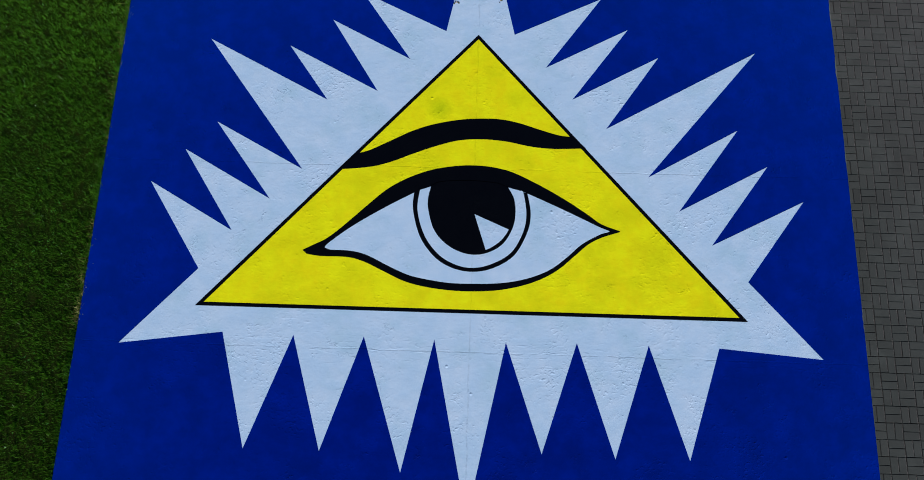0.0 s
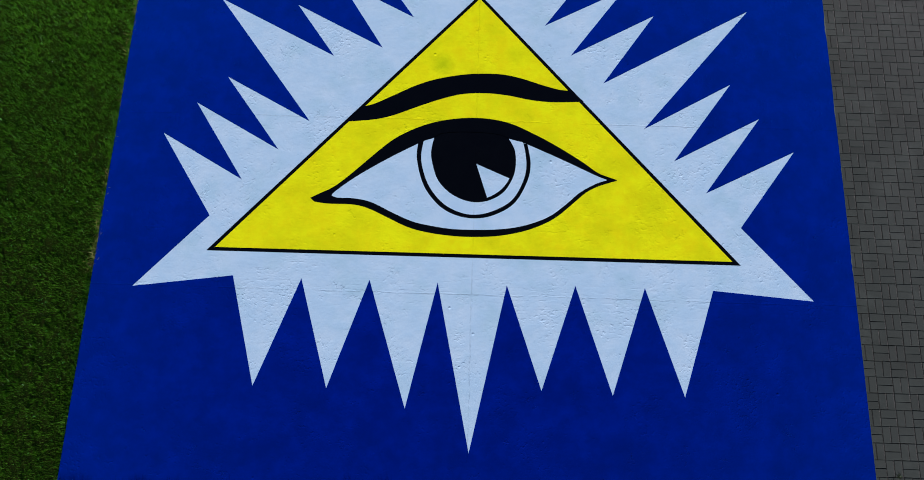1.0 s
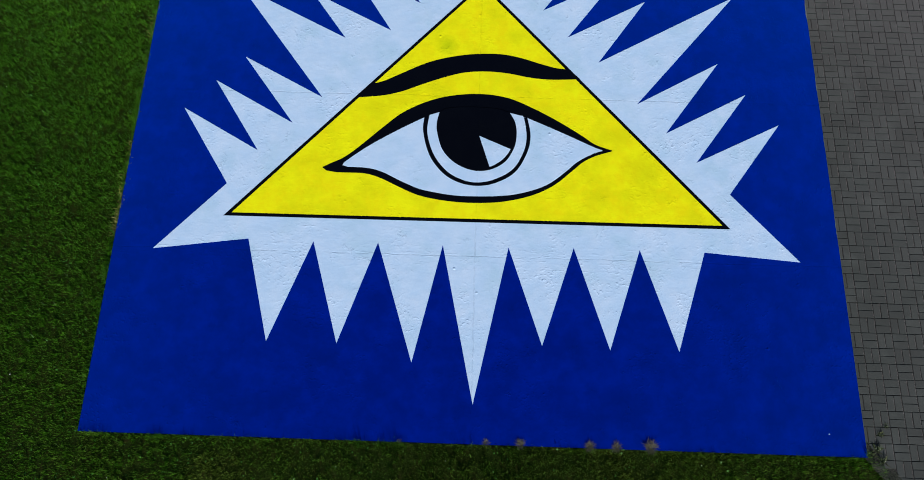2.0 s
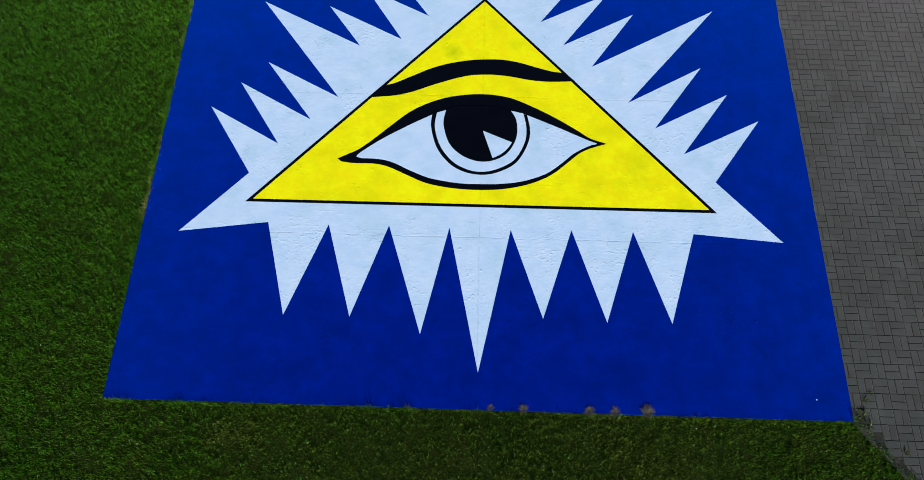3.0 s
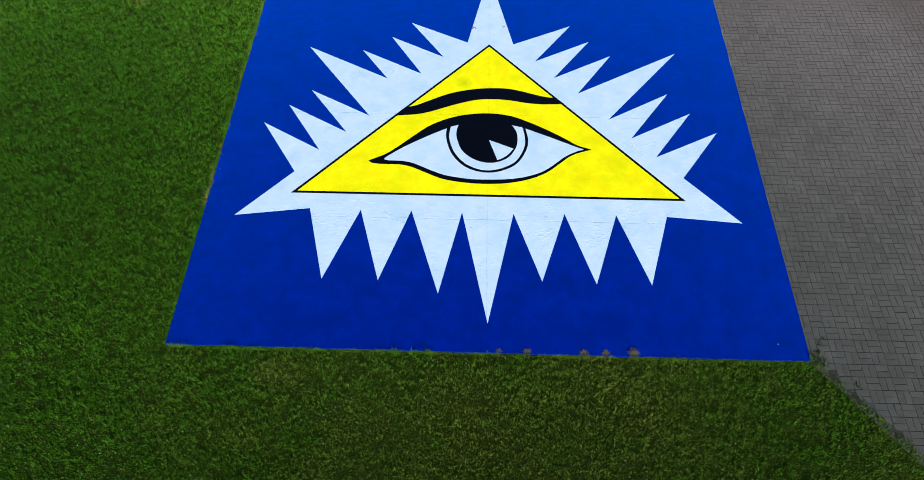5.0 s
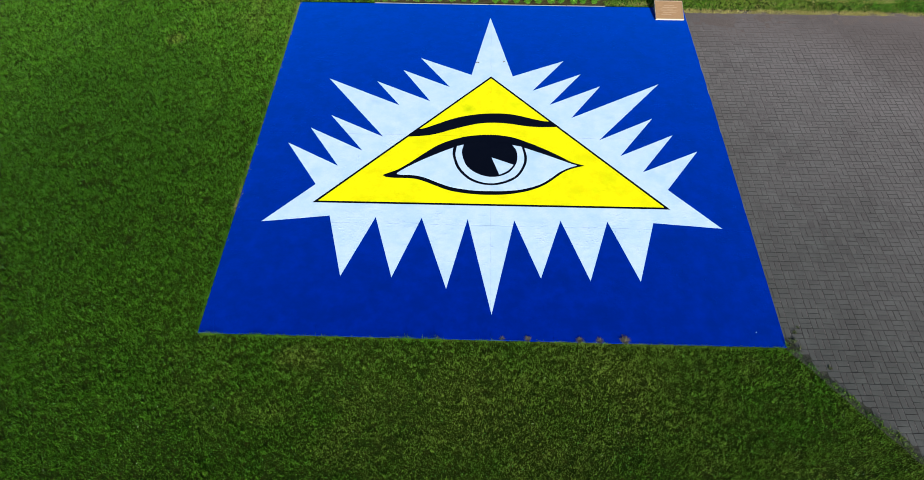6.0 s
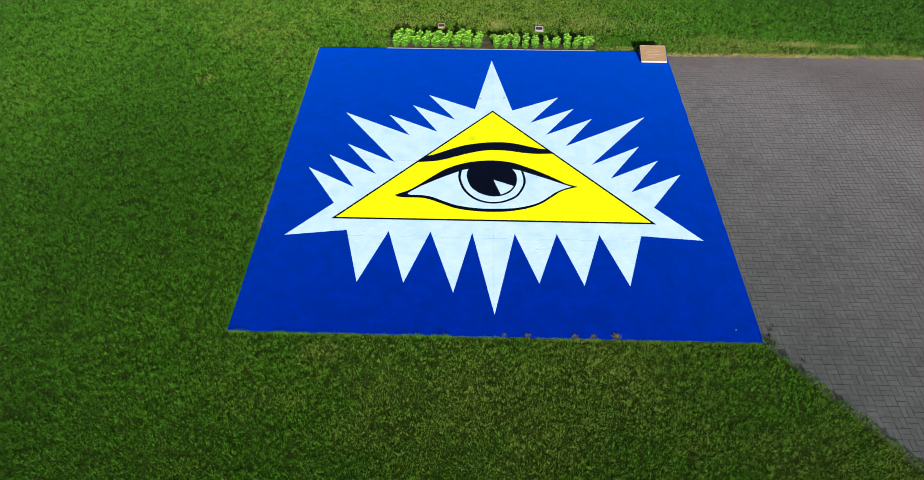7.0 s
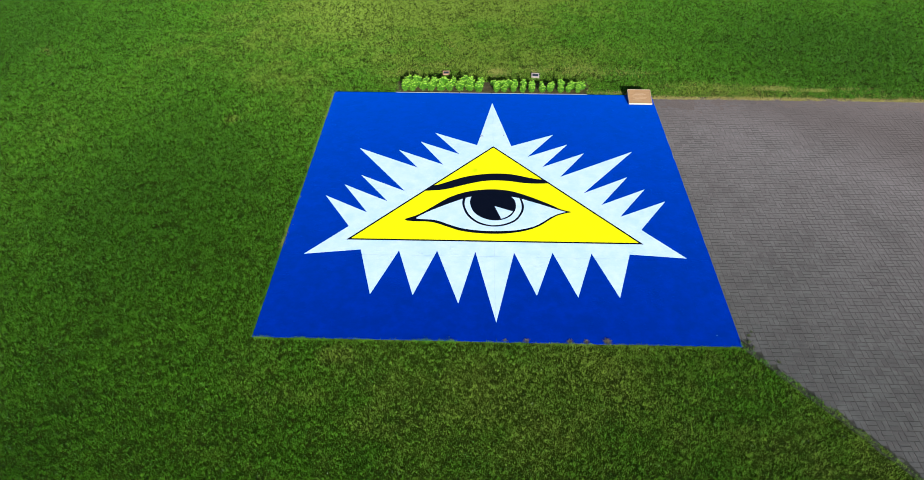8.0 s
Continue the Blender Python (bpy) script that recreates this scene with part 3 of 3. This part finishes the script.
    w = width * rng.uniform(0.6, 1.4, n) / 2
    reach = h * np.abs(rng.normal(0, lean, n))
    v = np.zeros((n, 3, 3))
    v[:, 0, 0], v[:, 0, 1] = xy[:, 0] - w * np.cos(az), xy[:, 1] - w * np.sin(az)
    v[:, 1, 0], v[:, 1, 1] = xy[:, 0] + w * np.cos(az), xy[:, 1] + w * np.sin(az)
    v[:, 2, 0], v[:, 2, 1] = xy[:, 0] + reach * np.cos(tilt_way), xy[:, 1] + reach * np.sin(tilt_way)
    root = base + 0.028 * ((xy[:, 0] > HALF) & (xy[:, 1] > pave_front(xy[:, 0]) - 0.1) & (xy[:, 1] < PAVE_END + 0.16))
    v[:, :2, 2] = root[:, None]
    v[:, 2, 2] = root + h
    return raw_mesh(name, v.reshape(-1, 3), np.arange(3 * n), 3, material)


def scatter(x0, x1, y0, y1, per_metre):
    n = int((x1 - x0) * (y1 - y0) * per_metre)
    return np.c_[rng.uniform(x0, x1, n), rng.uniform(y0, y1, n)]


def on_lawn(xy, over=0.0):
    """Which plan points lie on the lawn, within the stretch that the flight shows."""
    x, y = xy[:, 0], xy[:, 1]
    edge = 0.05 * (field(x, y, 0.11, 3) - 0.5) + over
    slab = (x > LEFT + edge) & (x < CORNER - edge) & (y > FRONT + edge) & (y < BACK + 0.05)
    ragged = 0.3 * (field(x, y, 0.2, 61) - 0.5)
    bed = (np.abs(x) < 2.98 + ragged) & (y >= BACK) & (y < 5.93 + 0.6 * ragged)
    beyond = np.maximum(-10.2 - 0.60 * (y + 9) - x, x - 9.2 - 0.46 * (y + 9))
    view = beyond < 2.2 * field(x, y, 0.7, 71) * field(x, y, 0.09, 72)
    creep = 0.22 * (field(x, y, 0.55, 51) - 0.5) + 0.20 * (field(x, y, 0.16, 52) - 0.5) + 0.03
    paved = (x > HALF) & (y < PAVE_END + edge - 0.02) & (y > pave_front(x) + np.clip(creep, -0.10, 0.2))
    return ~slab & ~bed & ~paved & view


LAWN_STRETCHES = ((-12, 10, -10, FRONT), (-12, LEFT + 0.1, FRONT, 5.2), (-20, -12, -6, 5.2), (-23, 19, 5.2, 15), (4.9, 10, FRONT, FRONT + 0.3))


def share(x, y):
    """How many of the blades are kept: all of them near the flight, fewer and broader ones far off."""
    return np.clip(1.0 - 0.058 * (np.hypot(x, y + 5.0) - 7.5), 0.40, 1.0)


def strew(per_metre):
    """Plan points over the whole lawn, thinning out with the distance."""
    xy = np.concatenate([scatter(*stretch, per_metre) for stretch in LAWN_STRETCHES])
    return xy[share(xy[:, 0], xy[:, 1]) > rng.random(len(xy))]


def build_lawn():
    """Tufts of long blades over an even short sward."""
    xy = strew(95)
    xy = xy[on_lawn(xy)]
    x, y = xy[:, 0], xy[:, 1]
    lush = np.clip(0.55 * field(x, y, 0.16, 1) + 0.25 * field(x, y, 0.45, 6) + 0.20 * field(x, y, 1.4, 2), 0, 1)
    count = np.clip((5 + 26 * lush).astype(int), 5, 30)
    spread = np.repeat(rng.uniform(0.012, 0.05, len(x)), count)
    height = np.repeat(0.034 + 0.058 * lush * rng.uniform(0.6, 1.2, len(x)), count)
    a, r = rng.uniform(0, 2 * np.pi, count.sum()), np.sqrt(rng.random(count.sum()))
    roots = np.repeat(xy, count, 0) + (spread * r)[:, None] * np.c_[np.cos(a), np.sin(a)]
    even = strew(5000)
    thick = 0.6 * field(even[:, 0], even[:, 1], 0.11, 4) + 0.4 * field(even[:, 0], even[:, 1], 0.32, 7)
    even = even[thick > rng.uniform(0.0, 0.30 + 0.25 * share(even[:, 0], even[:, 1]))]
    roots = np.concatenate([roots, even])
    height = np.r_[height, 0.032 + 0.030 * field(even[:, 0], even[:, 1], 0.25, 5)]
    a = np.r_[a, rng.uniform(0, 2 * np.pi, len(even))]
    # a longer fringe along the slab, missed by the mower
    fringe = np.concatenate([np.c_[rng.uniform(-5, 5, 9000), FRONT - np.abs(rng.normal(0, 0.030, 9000)) - 0.004],
                             np.c_[LEFT - 0.002 - np.abs(rng.normal(0, 0.028, 9000)), rng.uniform(FRONT, BACK, 9000)]])
    roots = np.concatenate([roots, fringe])
    height = np.r_[height, 0.034 + 0.072 * field(fringe[:, 0], fringe[:, 1], 0.22, 8) ** 1.3 * np.clip(1.1 - 0.12 * fringe[:, 0], 0.4, 1.3)]
    a = np.r_[a, rng.uniform(0, 2 * np.pi, len(fringe))]
    keep = on_lawn(roots, 0.012)
    keep[-len(fringe):] = field(fringe[:, 0], fringe[:, 1], 0.18, 9) > rng.uniform(0.1, 0.75, len(fringe))
    roots = roots[keep]
    dense = share(roots[:, 0], roots[:, 1])
    return blades("grass", roots, height[keep], 0.0046 / dense, 0.32 + 0.4 * (1 - dense), GRASS, heading=a[keep])


tagged(build_lawn(), "short green lawn with paler dry patches", "grass", kind="stuff")


def build_straw():
    """Bleached grass: along the far end of the paving and in scuffed spots."""
    spots = [np.c_[rng.uniform(5.0, 16, 5200), PAVE_END + 0.02 + np.abs(rng.normal(0, 0.06, 5200))],
             np.c_[rng.uniform(5.0, 15, 2400), PAVE_END + 0.30 + rng.normal(0, 0.22, 2400)]]
    for x, y, sx, sy, n in ((9.0, 5.80, 0.34, 0.08, 2600), (10.2, 5.72, 0.26, 0.06, 1300), (7.4, 5.9, 0.5, 0.14, 450), (11.4, 5.8, 0.5, 0.08, 250), (4.1, 6.75, 0.7, 0.2, 1200), (5.6, 5.9, 0.6, 0.15, 500), (-2.0, 7.15, 0.35, 0.12, 180),
                            (-1.55, 8.4, 0.35, 0.16, 260), (0.18, 6.65, 0.18, 0.16, 900), (1.4, 6.8, 0.3, 0.14, 600), (2.9, 6.9, 0.4, 0.2, 900), (-2.9, 6.5, 0.35, 0.15, 500), (-15.5, 7.8, 0.5, 0.2, 160),
                            (12.5, 5.3, 1.5, 0.08, 700), (3.75, 5.40, 0.45, 0.07, 900)):
        spots.append(np.c_[rng.normal(x, sx, n), rng.normal(y, sy, n)])
    xy = np.concatenate(spots)
    lumpy = field(xy[:, 0], xy[:, 1], 0.35, 21) + 0.5 * field(xy[:, 0], xy[:, 1], 1.3, 22) > rng.uniform(0.2, 1.1, len(xy))
    hem = np.c_[rng.uniform(5.0, 16, 9000), PAVE_END - 0.05 + np.abs(rng.normal(0, 0.07, 9000))]
    hem = hem[field(hem[:, 0], hem[:, 1], 0.3, 23) > rng.uniform(0.1, 0.7, len(hem))]
    rim = np.c_[LEFT - 0.004 - np.abs(rng.normal(0, 0.03, 2600)), rng.uniform(-2.0, BACK, 2600)]
    hem = np.concatenate([hem, rim[field(rim[:, 0], rim[:, 1], 0.4, 24) > rng.uniform(0.2, 0.9, len(rim))]])
    xy = np.concatenate([xy[on_lawn(xy) & lumpy], hem])
    return blades("dry_grass", xy, 0.055, 0.010, 0.9, STRAW)


tagged(build_straw(), "bleached straw-coloured grass along the paving and in scuffed spots", "dry grass", kind="stuff")


def build_broadleaf():
    """Clover and plantain leaves lying flat in the sward."""
    xy = strew(70)
    patch = field(xy[:, 0], xy[:, 1], 0.8, 31) * field(xy[:, 0], xy[:, 1], 0.2, 32)
    xy = xy[on_lawn(xy, 0.02) & (patch > rng.uniform(0.1, 0.6, len(xy)))]
    n = len(xy)
    a, size = rng.uniform(0, 2 * np.pi, n), rng.uniform(0.007, 0.016, n)
    up, lift = GRADE + rng.uniform(0.015, 0.05, n), rng.normal(0.0, 0.5, n)
    c, s = np.cos(a), np.sin(a)
    v = np.zeros((n, 4, 3))
    for k, (u, w) in enumerate(((-1, 0), (0, -0.55), (1, 0), (0, 0.55))):
        v[:, k, 0] = xy[:, 0] + size * (u * c - w * s)
        v[:, k, 1] = xy[:, 1] + size * (u * s + w * c)
        v[:, k, 2] = up + size * u * lift
    return raw_mesh("clover", v.reshape(-1, 3), np.arange(4 * n), 4, CLOVER)


tagged(build_broadleaf(), "small fresh green clover leaves among the grass", "clover", kind="stuff")


def build_daisies_and_glints():
    # a few flower heads; the other white specks stand in for glints on blades
    xy = strew(0.9)
    xy = xy[on_lawn(xy, 0.1)]
    verts, loops = [], []
    for k, (x, y) in enumerate(xy):
        r = rng.uniform(0.003, 0.007)
        for j in range(6):
            b = j * math.pi / 3
            verts.append((x + r * math.cos(b), y + r * math.sin(b), GRADE + 0.055))
        loops += [6 * k + j for j in range(6)]
    return raw_mesh("daisies", np.array(verts), np.array(loops), 6, WHITE_SPECK)


tagged(build_daisies_and_glints(), "scattered tiny white flower heads and glint specks in the lawn", "flowers", kind="stuff")

# ---- planting bed behind the slab ----
def build_bed():
    xs, ys = np.linspace(-3.1, 3.1, 90), np.linspace(BACK + 0.08, 6.0, 14)
    gx, gy = np.meshgrid(xs, ys)
    z = np.array([0.012 * noise.noise((a * 6, b * 6, 1.0)) + 0.01 * noise.noise((a * 17, b * 17, 4.0)) for a, b in zip(gx.ravel(), gy.ravel())]) - 0.02
    k = np.arange(gx.size).reshape(gx.shape)
    quads = np.stack([k[:-1, :-1], k[:-1, 1:], k[1:, 1:], k[1:, :-1]], -1).ravel()
    return raw_mesh("planting_bed", np.c_[gx.ravel(), gy.ravel(), z], quads, 4, SOIL)


tagged(build_bed(), "narrow strip of bare brown soil under the plants", "flower bed", kind="structure")
kerb = tagged(new("edging"), "pale concrete edging strip between slab and bed", "edging", kind="structure")
for k in range(6):
    part("edging_stone", block(bmesh.new(), -3.07 + k * 1.01, -3.07 + k * 1.01 + 0.998, BACK + 0.004, BACK + 0.034 + 0.006 * math.sin(k * 4.1), -0.15, 0.006 + 0.002 * math.sin(k * 2.3), 0.006), CONCRETE, kerb)


def sedum(seed):
    """A low clump: short stems, each with a rosette of thick oval leaves."""
    r = random.Random(seed)
    thing = new("sedum_plant")
    stems, leaves, topmost = bmesh.new(), bmesh.new(), bmesh.new()
    for s in range(11):
        a, reach = s * 2.4 + r.uniform(-0.3, 0.3), 0.125 * math.sqrt((s + r.random()) / 11)
        top = Vector((reach * math.cos(a), reach * math.sin(a), 0.31 - 4.5 * reach ** 2 + r.uniform(-0.09, 0.03)))
        foot = Vector((top.x * 0.3, top.y * 0.3, -0.03))
        m = Matrix.Translation((foot + top) / 2) @ (top - foot).to_track_quat('Z', 'Y').to_matrix().to_4x4()
        bmesh.ops.create_cone(stems, segments=5, radius1=0.006, radius2=0.004, depth=(top - foot).length, matrix=m)
        for ring, (count, out, drop, size) in enumerate(((5, 0.35, 0.0, 0.034), (5, 0.75, -0.024, 0.044), (5, 1.0, -0.070, 0.050), (4, 1.0, -0.125, 0.050), (4, 1.0, -0.185, 0.046))):
            for k in range(count):
                b = 2 * math.pi * (k + 0.5 * ring) / count + r.uniform(-0.3, 0.3)
                lift = r.uniform(0.2, 0.7) - 0.25 * min(ring, 2)
                way = Vector((math.cos(b), math.sin(b), lift)).normalized()
                side = way.cross(Vector((0, 0, 1))).normalized()
                up = side.cross(way)
                root = top + (foot - top).normalized() * -drop + way * 0.008
                if root.z < 0.02:
                    continue
                long = 1.15 * size * r.uniform(0.85, 1.25)
                wide = long * 0.32
                # the first ring at the stem's top gets the paler leaf colour
                bm = leaves if ring else topmost
                v = [bm.verts.new(root + way * long * u + side * wide * w + up * long * c) for u, w, c in
                     ((0, 0, 0), (0.45, -1, 0.10), (0.85, -0.7, 0.12), (1.05, 0, 0.05), (0.85, 0.7, 0.12), (0.45, 1, 0.10), (0.5, 0, 0.0))]
                for i, j in ((0, 1), (1, 2), (2, 3), (3, 4), (4, 5), (5, 0)):
                    bm.faces.new((v[6], v[j], v[i]))
    bmesh.ops.recalc_face_normals(stems, faces=stems.faces)
    part("stalk_cluster", stems, STEM, thing, "green upright stalks")
    part("foliage", leaves, SEDUM, thing, "mid-green fleshy leaves")
    tagged(part("young_foliage", topmost, SEDUM_TOP, thing, "pale yellow-green topmost leaf rosettes"), kind="stuff")
    return tagged(thing, "light green fleshy sedum clump in the soil strip", "plant", "row of plants behind the slab")


kinds = [sedum(k) for k in range(4)]
spots = []
pr = random.Random(11)
for k in range(19):
    x = -2.82 + k * 0.292 + (0.28 if k > 8 else 0.0)
    front, behind = 5.385 + pr.uniform(-0.03, 0.04), 5.70 + pr.uniform(-0.05, 0.06)
    if k <= 8:
        spots.append((x + pr.uniform(-0.04, 0.04), front, pr.uniform(0.85, 1.05)))
        spots.append((x + 0.13 + pr.uniform(-0.05, 0.05), behind, pr.uniform(0.85, 1.1)))
        if k in (0, 1, 3, 4, 6, 7):
            spots.append((x + 0.06, 5.60 + pr.uniform(-0.04, 0.04), pr.uniform(0.85, 1.0)))
    else:
        spots.append((x + pr.uniform(-0.03, 0.03), front, pr.uniform(0.68, 0.85)))
        spots.append((x + pr.uniform(-0.03, 0.05), behind - (0.0 if k == 14 else 0.09), 0.55 if k == 14 else pr.uniform(0.72, 0.9)))
        if k in (9, 10, 17, 18):
            spots.append((x + 0.12, 5.58 + pr.uniform(-0.04, 0.04), pr.uniform(0.75, 0.9)))
spots.append((0.0, 5.76, 0.6))
for n, (x, y, s) in enumerate(spots):
    place = Matrix.LocRotScale((x, y, -0.01), Euler((0, 0, pr.uniform(0, 6.28))), (s, s, s))
    if n < 4:
        kinds[n].matrix_basis = place
    else:
        copy = copy_thing(kinds[n % 4], place)
        copy.matrix_basis = place

# ---- slanted information board on the slab's corner ----
def info_board():
    thing = tagged(new("info_board"), "low wooden lectern with a slanted engraved board on the slab corner", "information board")
    w, d, h0, h1 = 0.335, 0.50, 0.030, 0.185
    bm = bmesh.new()
    v = [bm.verts.new(p) for p in ((-w, 0, 0), (w, 0, 0), (w, d, 0), (-w, d, 0), (-w, 0, h0), (w, 0, h0), (w, d, h1), (-w, d, h1))]
    for f in ((0, 1, 5, 4), (1, 2, 6, 5), (2, 3, 7, 6), (3, 0, 4, 7), (4, 5, 6, 7), (3, 2, 1, 0)):
        bm.faces.new([v[k] for k in f])
    bmesh.ops.bevel(bm, geom=list(bm.edges), offset=0.004, segments=1, affect='EDGES')
    bmesh.ops.recalc_face_normals(bm, faces=bm.faces)
    part("body", bm, GREY_WOOD, thing, "weathered grey wooden wedge body")
    slope = math.atan2(h1 - h0, d)
    long = math.hypot(d, h1 - h0)
    on_top = Matrix.Translation((0, 0, h0 + 0.003)) @ Matrix.Rotation(slope, 4, 'X')
    board = part("board", block(bmesh.new(), -w - 0.01, w + 0.01, -0.01, long + 0.015, 0, 0.022, 0.004), BOARD, thing, "reddish-brown engraved wooden board")
    board.matrix_basis = on_top
    for name, x0, x1, y0, y1 in (("lower_strip", -w - 0.012, w + 0.012, -0.027, -0.012), ("upper_strip", -w - 0.012, w + 0.012, long + 0.017, long + 0.029),
                                 ("side_strip", -w - 0.022, -w - 0.0125, -0.03, long + 0.028), ("side_strip", w + 0.0125, w + 0.022, -0.03, long + 0.028)):
        # sunlit lower edge against dimmer strips, set by the wood colour
        strip = part(name, block(bmesh.new(), x0, x1, y0, y1, -0.012, 0.027, 0.002), PALE_WOOD if name == "lower_strip" else DIM_PALE_WOOD, thing, "pale wooden edge strip")
        strip.matrix_basis = on_top
    for k, (x0, x1) in enumerate(((-0.12, 0.14), (-0.18, 0.20), (-0.22, 0.10), (-0.20, 0.22), (-0.16, 0.18), (-0.21, 0.05))):
        y = 0.40 - k * 0.055
        bar = part("text_line", block(bmesh.new(), x0, x1, y - 0.008, y + 0.008, 0.020, 0.0235), ENGRAVED, board)
    return thing


info_board().matrix_basis = pose(4.56, 4.70, 0.003)

# ---- ground lights behind the plants ----
def ground_light(rim, label):
    thing = new("ground_light")
    part("housing", block(bmesh.new(), -0.12, 0.12, -0.10, 0.10, -0.12, 0.03, 0.008), GREY_WOOD if rim is RUST else CONCRETE, thing)
    for x0, x1, y0, y1 in ((-0.15, 0.15, -0.13, -0.09), (-0.15, 0.15, 0.09, 0.13), (-0.15, -0.11, -0.088, 0.088), (0.11, 0.15, -0.088, 0.088)):
        part("rim", block(bmesh.new(), x0, x1, y0, y1, -0.02, 0.055, 0.004), rim, thing)
    part("lens", block(bmesh.new(), -0.108, 0.108, -0.088, 0.088, 0.032, 0.042, 0.003), LAMP_GLASS, thing, "dark glass pane")
    return tagged(thing, label, "ground light", "lights behind the plants")


ground_light(RUST, "small square ground light with a rusty brown rim in the lawn").matrix_basis = Matrix.LocRotScale((-1.54, 6.52, -0.005), Euler((0.08, 0, 0.07)), (0.75, 0.75, 0.75))
ground_light(ALU, "small square ground light with a pale metal rim in the lawn").matrix_basis = Matrix.LocRotScale((1.41, 6.41, -0.005), Euler((0.08, 0, -0.05)), (0.86, 0.86, 0.86))



def dust_border():
    """Bare grey earth where the paving runs out into the lawn."""
    xs = np.linspace(5.0, 12.0, 260)
    rows = []
    for x in xs:
        y = pave_front(x)
        inner, outer = 0.15 + 0.10 * noise.noise((x * 3, 0, 0)), 0.07 + 0.06 * noise.noise((x * 4, 5, 0))
        for k in range(10):
            u = k / 9
            rows.append((x - outer * (1 - u) * 0.7, y + inner * u - outer * (1 - u), 0.002 - 0.02 * (1 - u) ** 2 - 0.010 * u * u + 0.007 * noise.noise((x * 7, u * 3, 2)) + 0.004 * noise.noise((x * 23, u * 9, 5))))
    k = np.arange(len(rows)).reshape(len(xs), 10)
    quads = np.stack([k[:-1, :-1], k[1:, :-1], k[1:, 1:], k[:-1, 1:]], -1).ravel()
    return raw_mesh("dirt_border", np.array(rows), quads, 4, DUST)


tagged(dust_border(), "bare grey earth between paving and lawn", "earth", kind="structure")


# ---- small growth along the edges ----
def tuft(name, seed, blades_in, height, width, spread, material):
    r = random.Random(seed)
    bm = bmesh.new()
    for k in range(blades_in):
        a, b = r.uniform(0, 6.283), r.uniform(0, 6.283)
        h, w, out = height * r.uniform(0.5, 1.2), width * r.uniform(0.6, 1.3), spread * r.uniform(0.2, 1.2)
        root = Vector((0.3 * spread * math.cos(b), 0.3 * spread * math.sin(b), 0))
        side = Vector((-math.sin(a), math.cos(a), 0)) * w / 2
        mid = root + Vector((math.cos(a) * out * 0.45, math.sin(a) * out * 0.45, h * 0.7))
        tip = root + Vector((math.cos(a) * out, math.sin(a) * out, h))
        v = [bm.verts.new(p) for p in (root - side * 0.6, root + side * 0.6, mid + side, mid - side, tip)]
        bm.faces.new((v[0], v[1], v[2], v[3]))
        bm.faces.new((v[3], v[2], v[4]))
    return part(name, bm, material)


for n, (x, y, s) in enumerate(((0.20, -4.56, 0.7), (0.64, -4.56, 0.9), (1.52, -4.57, 1.0), (1.86, -4.56, 0.95), (2.29, -4.55, 1.25), (-0.9, -4.58, 0.5))):
    ob = tuft("dry_tuft", 40 + n, 190, 0.034, 0.0045, 0.075, BROWN)
    ob.matrix_basis = Matrix.LocRotScale((x, y + 0.03, -0.012), None, (s, s, s))
    tagged(ob, "small withered brown grass tuft leaning over the slab edge", "grass tuft", "withered tufts along the slab")
for n, (x, y, s) in enumerate(((5.31, -4.17, 0.6), (5.22, -4.28, 0.8), (5.15, -4.46, 1.2), (5.21, -4.60, 1.1), (5.09, -4.52, 0.9), (5.62, -4.93, 0.8), (5.30, 3.02, 0.35))):
    ob = tuft("weed", 70 + n, 34, 0.034, 0.010, 0.065, WEED)
    ob.matrix_basis = Matrix.LocRotScale((x, y, -0.012), None, (s, s, s))
    tagged(ob, "small brownish weed growing from the paving joints", "weed", "weeds at the paving corner")


def anchor_stub(seed):
    """A broken anchor: crumbs of grey mortar round a rusty stub."""
    r = random.Random(seed)
    thing = new("anchor_stub")
    stub = bmesh.new()
    bmesh.ops.create_cone(stub, cap_ends=True, segments=8, radius1=0.009, radius2=0.007, depth=0.03, matrix=Matrix.Translation((0, 0, 0.012)))
    part("stub", stub, RUST, thing, "rusty metal stub")
    for k in range(6):
        a, d, q = r.uniform(0, 6.28), 0.05 * r.random(), r.uniform(0.008, 0.018)
        crumb = bmesh.new()
        bmesh.ops.create_icosphere(crumb, subdivisions=1, radius=q, matrix=Matrix.Translation((d * 1.5 * math.cos(a), d * math.sin(a), 0.003)) @ Matrix.Diagonal((1.3, 1, 0.5, 1)))
        part("mortar_crumb", crumb, MOSS, thing, "grey mossy mortar")
    return tagged(thing, "broken rusty anchor in the white painted ray", "anchor", "anchors in the top ray")


anchor_stub(5).matrix_basis = Matrix.LocRotScale((-0.335, 2.86, 0.003), None, (0.72, 0.72, 0.72))
anchor_stub(6).matrix_basis = Matrix.LocRotScale((0.30, 2.91, 0.003), Euler((0, 0, 1.4)), (0.66, 0.66, 0.66))


# ---- paving blocks ----
build_paving()
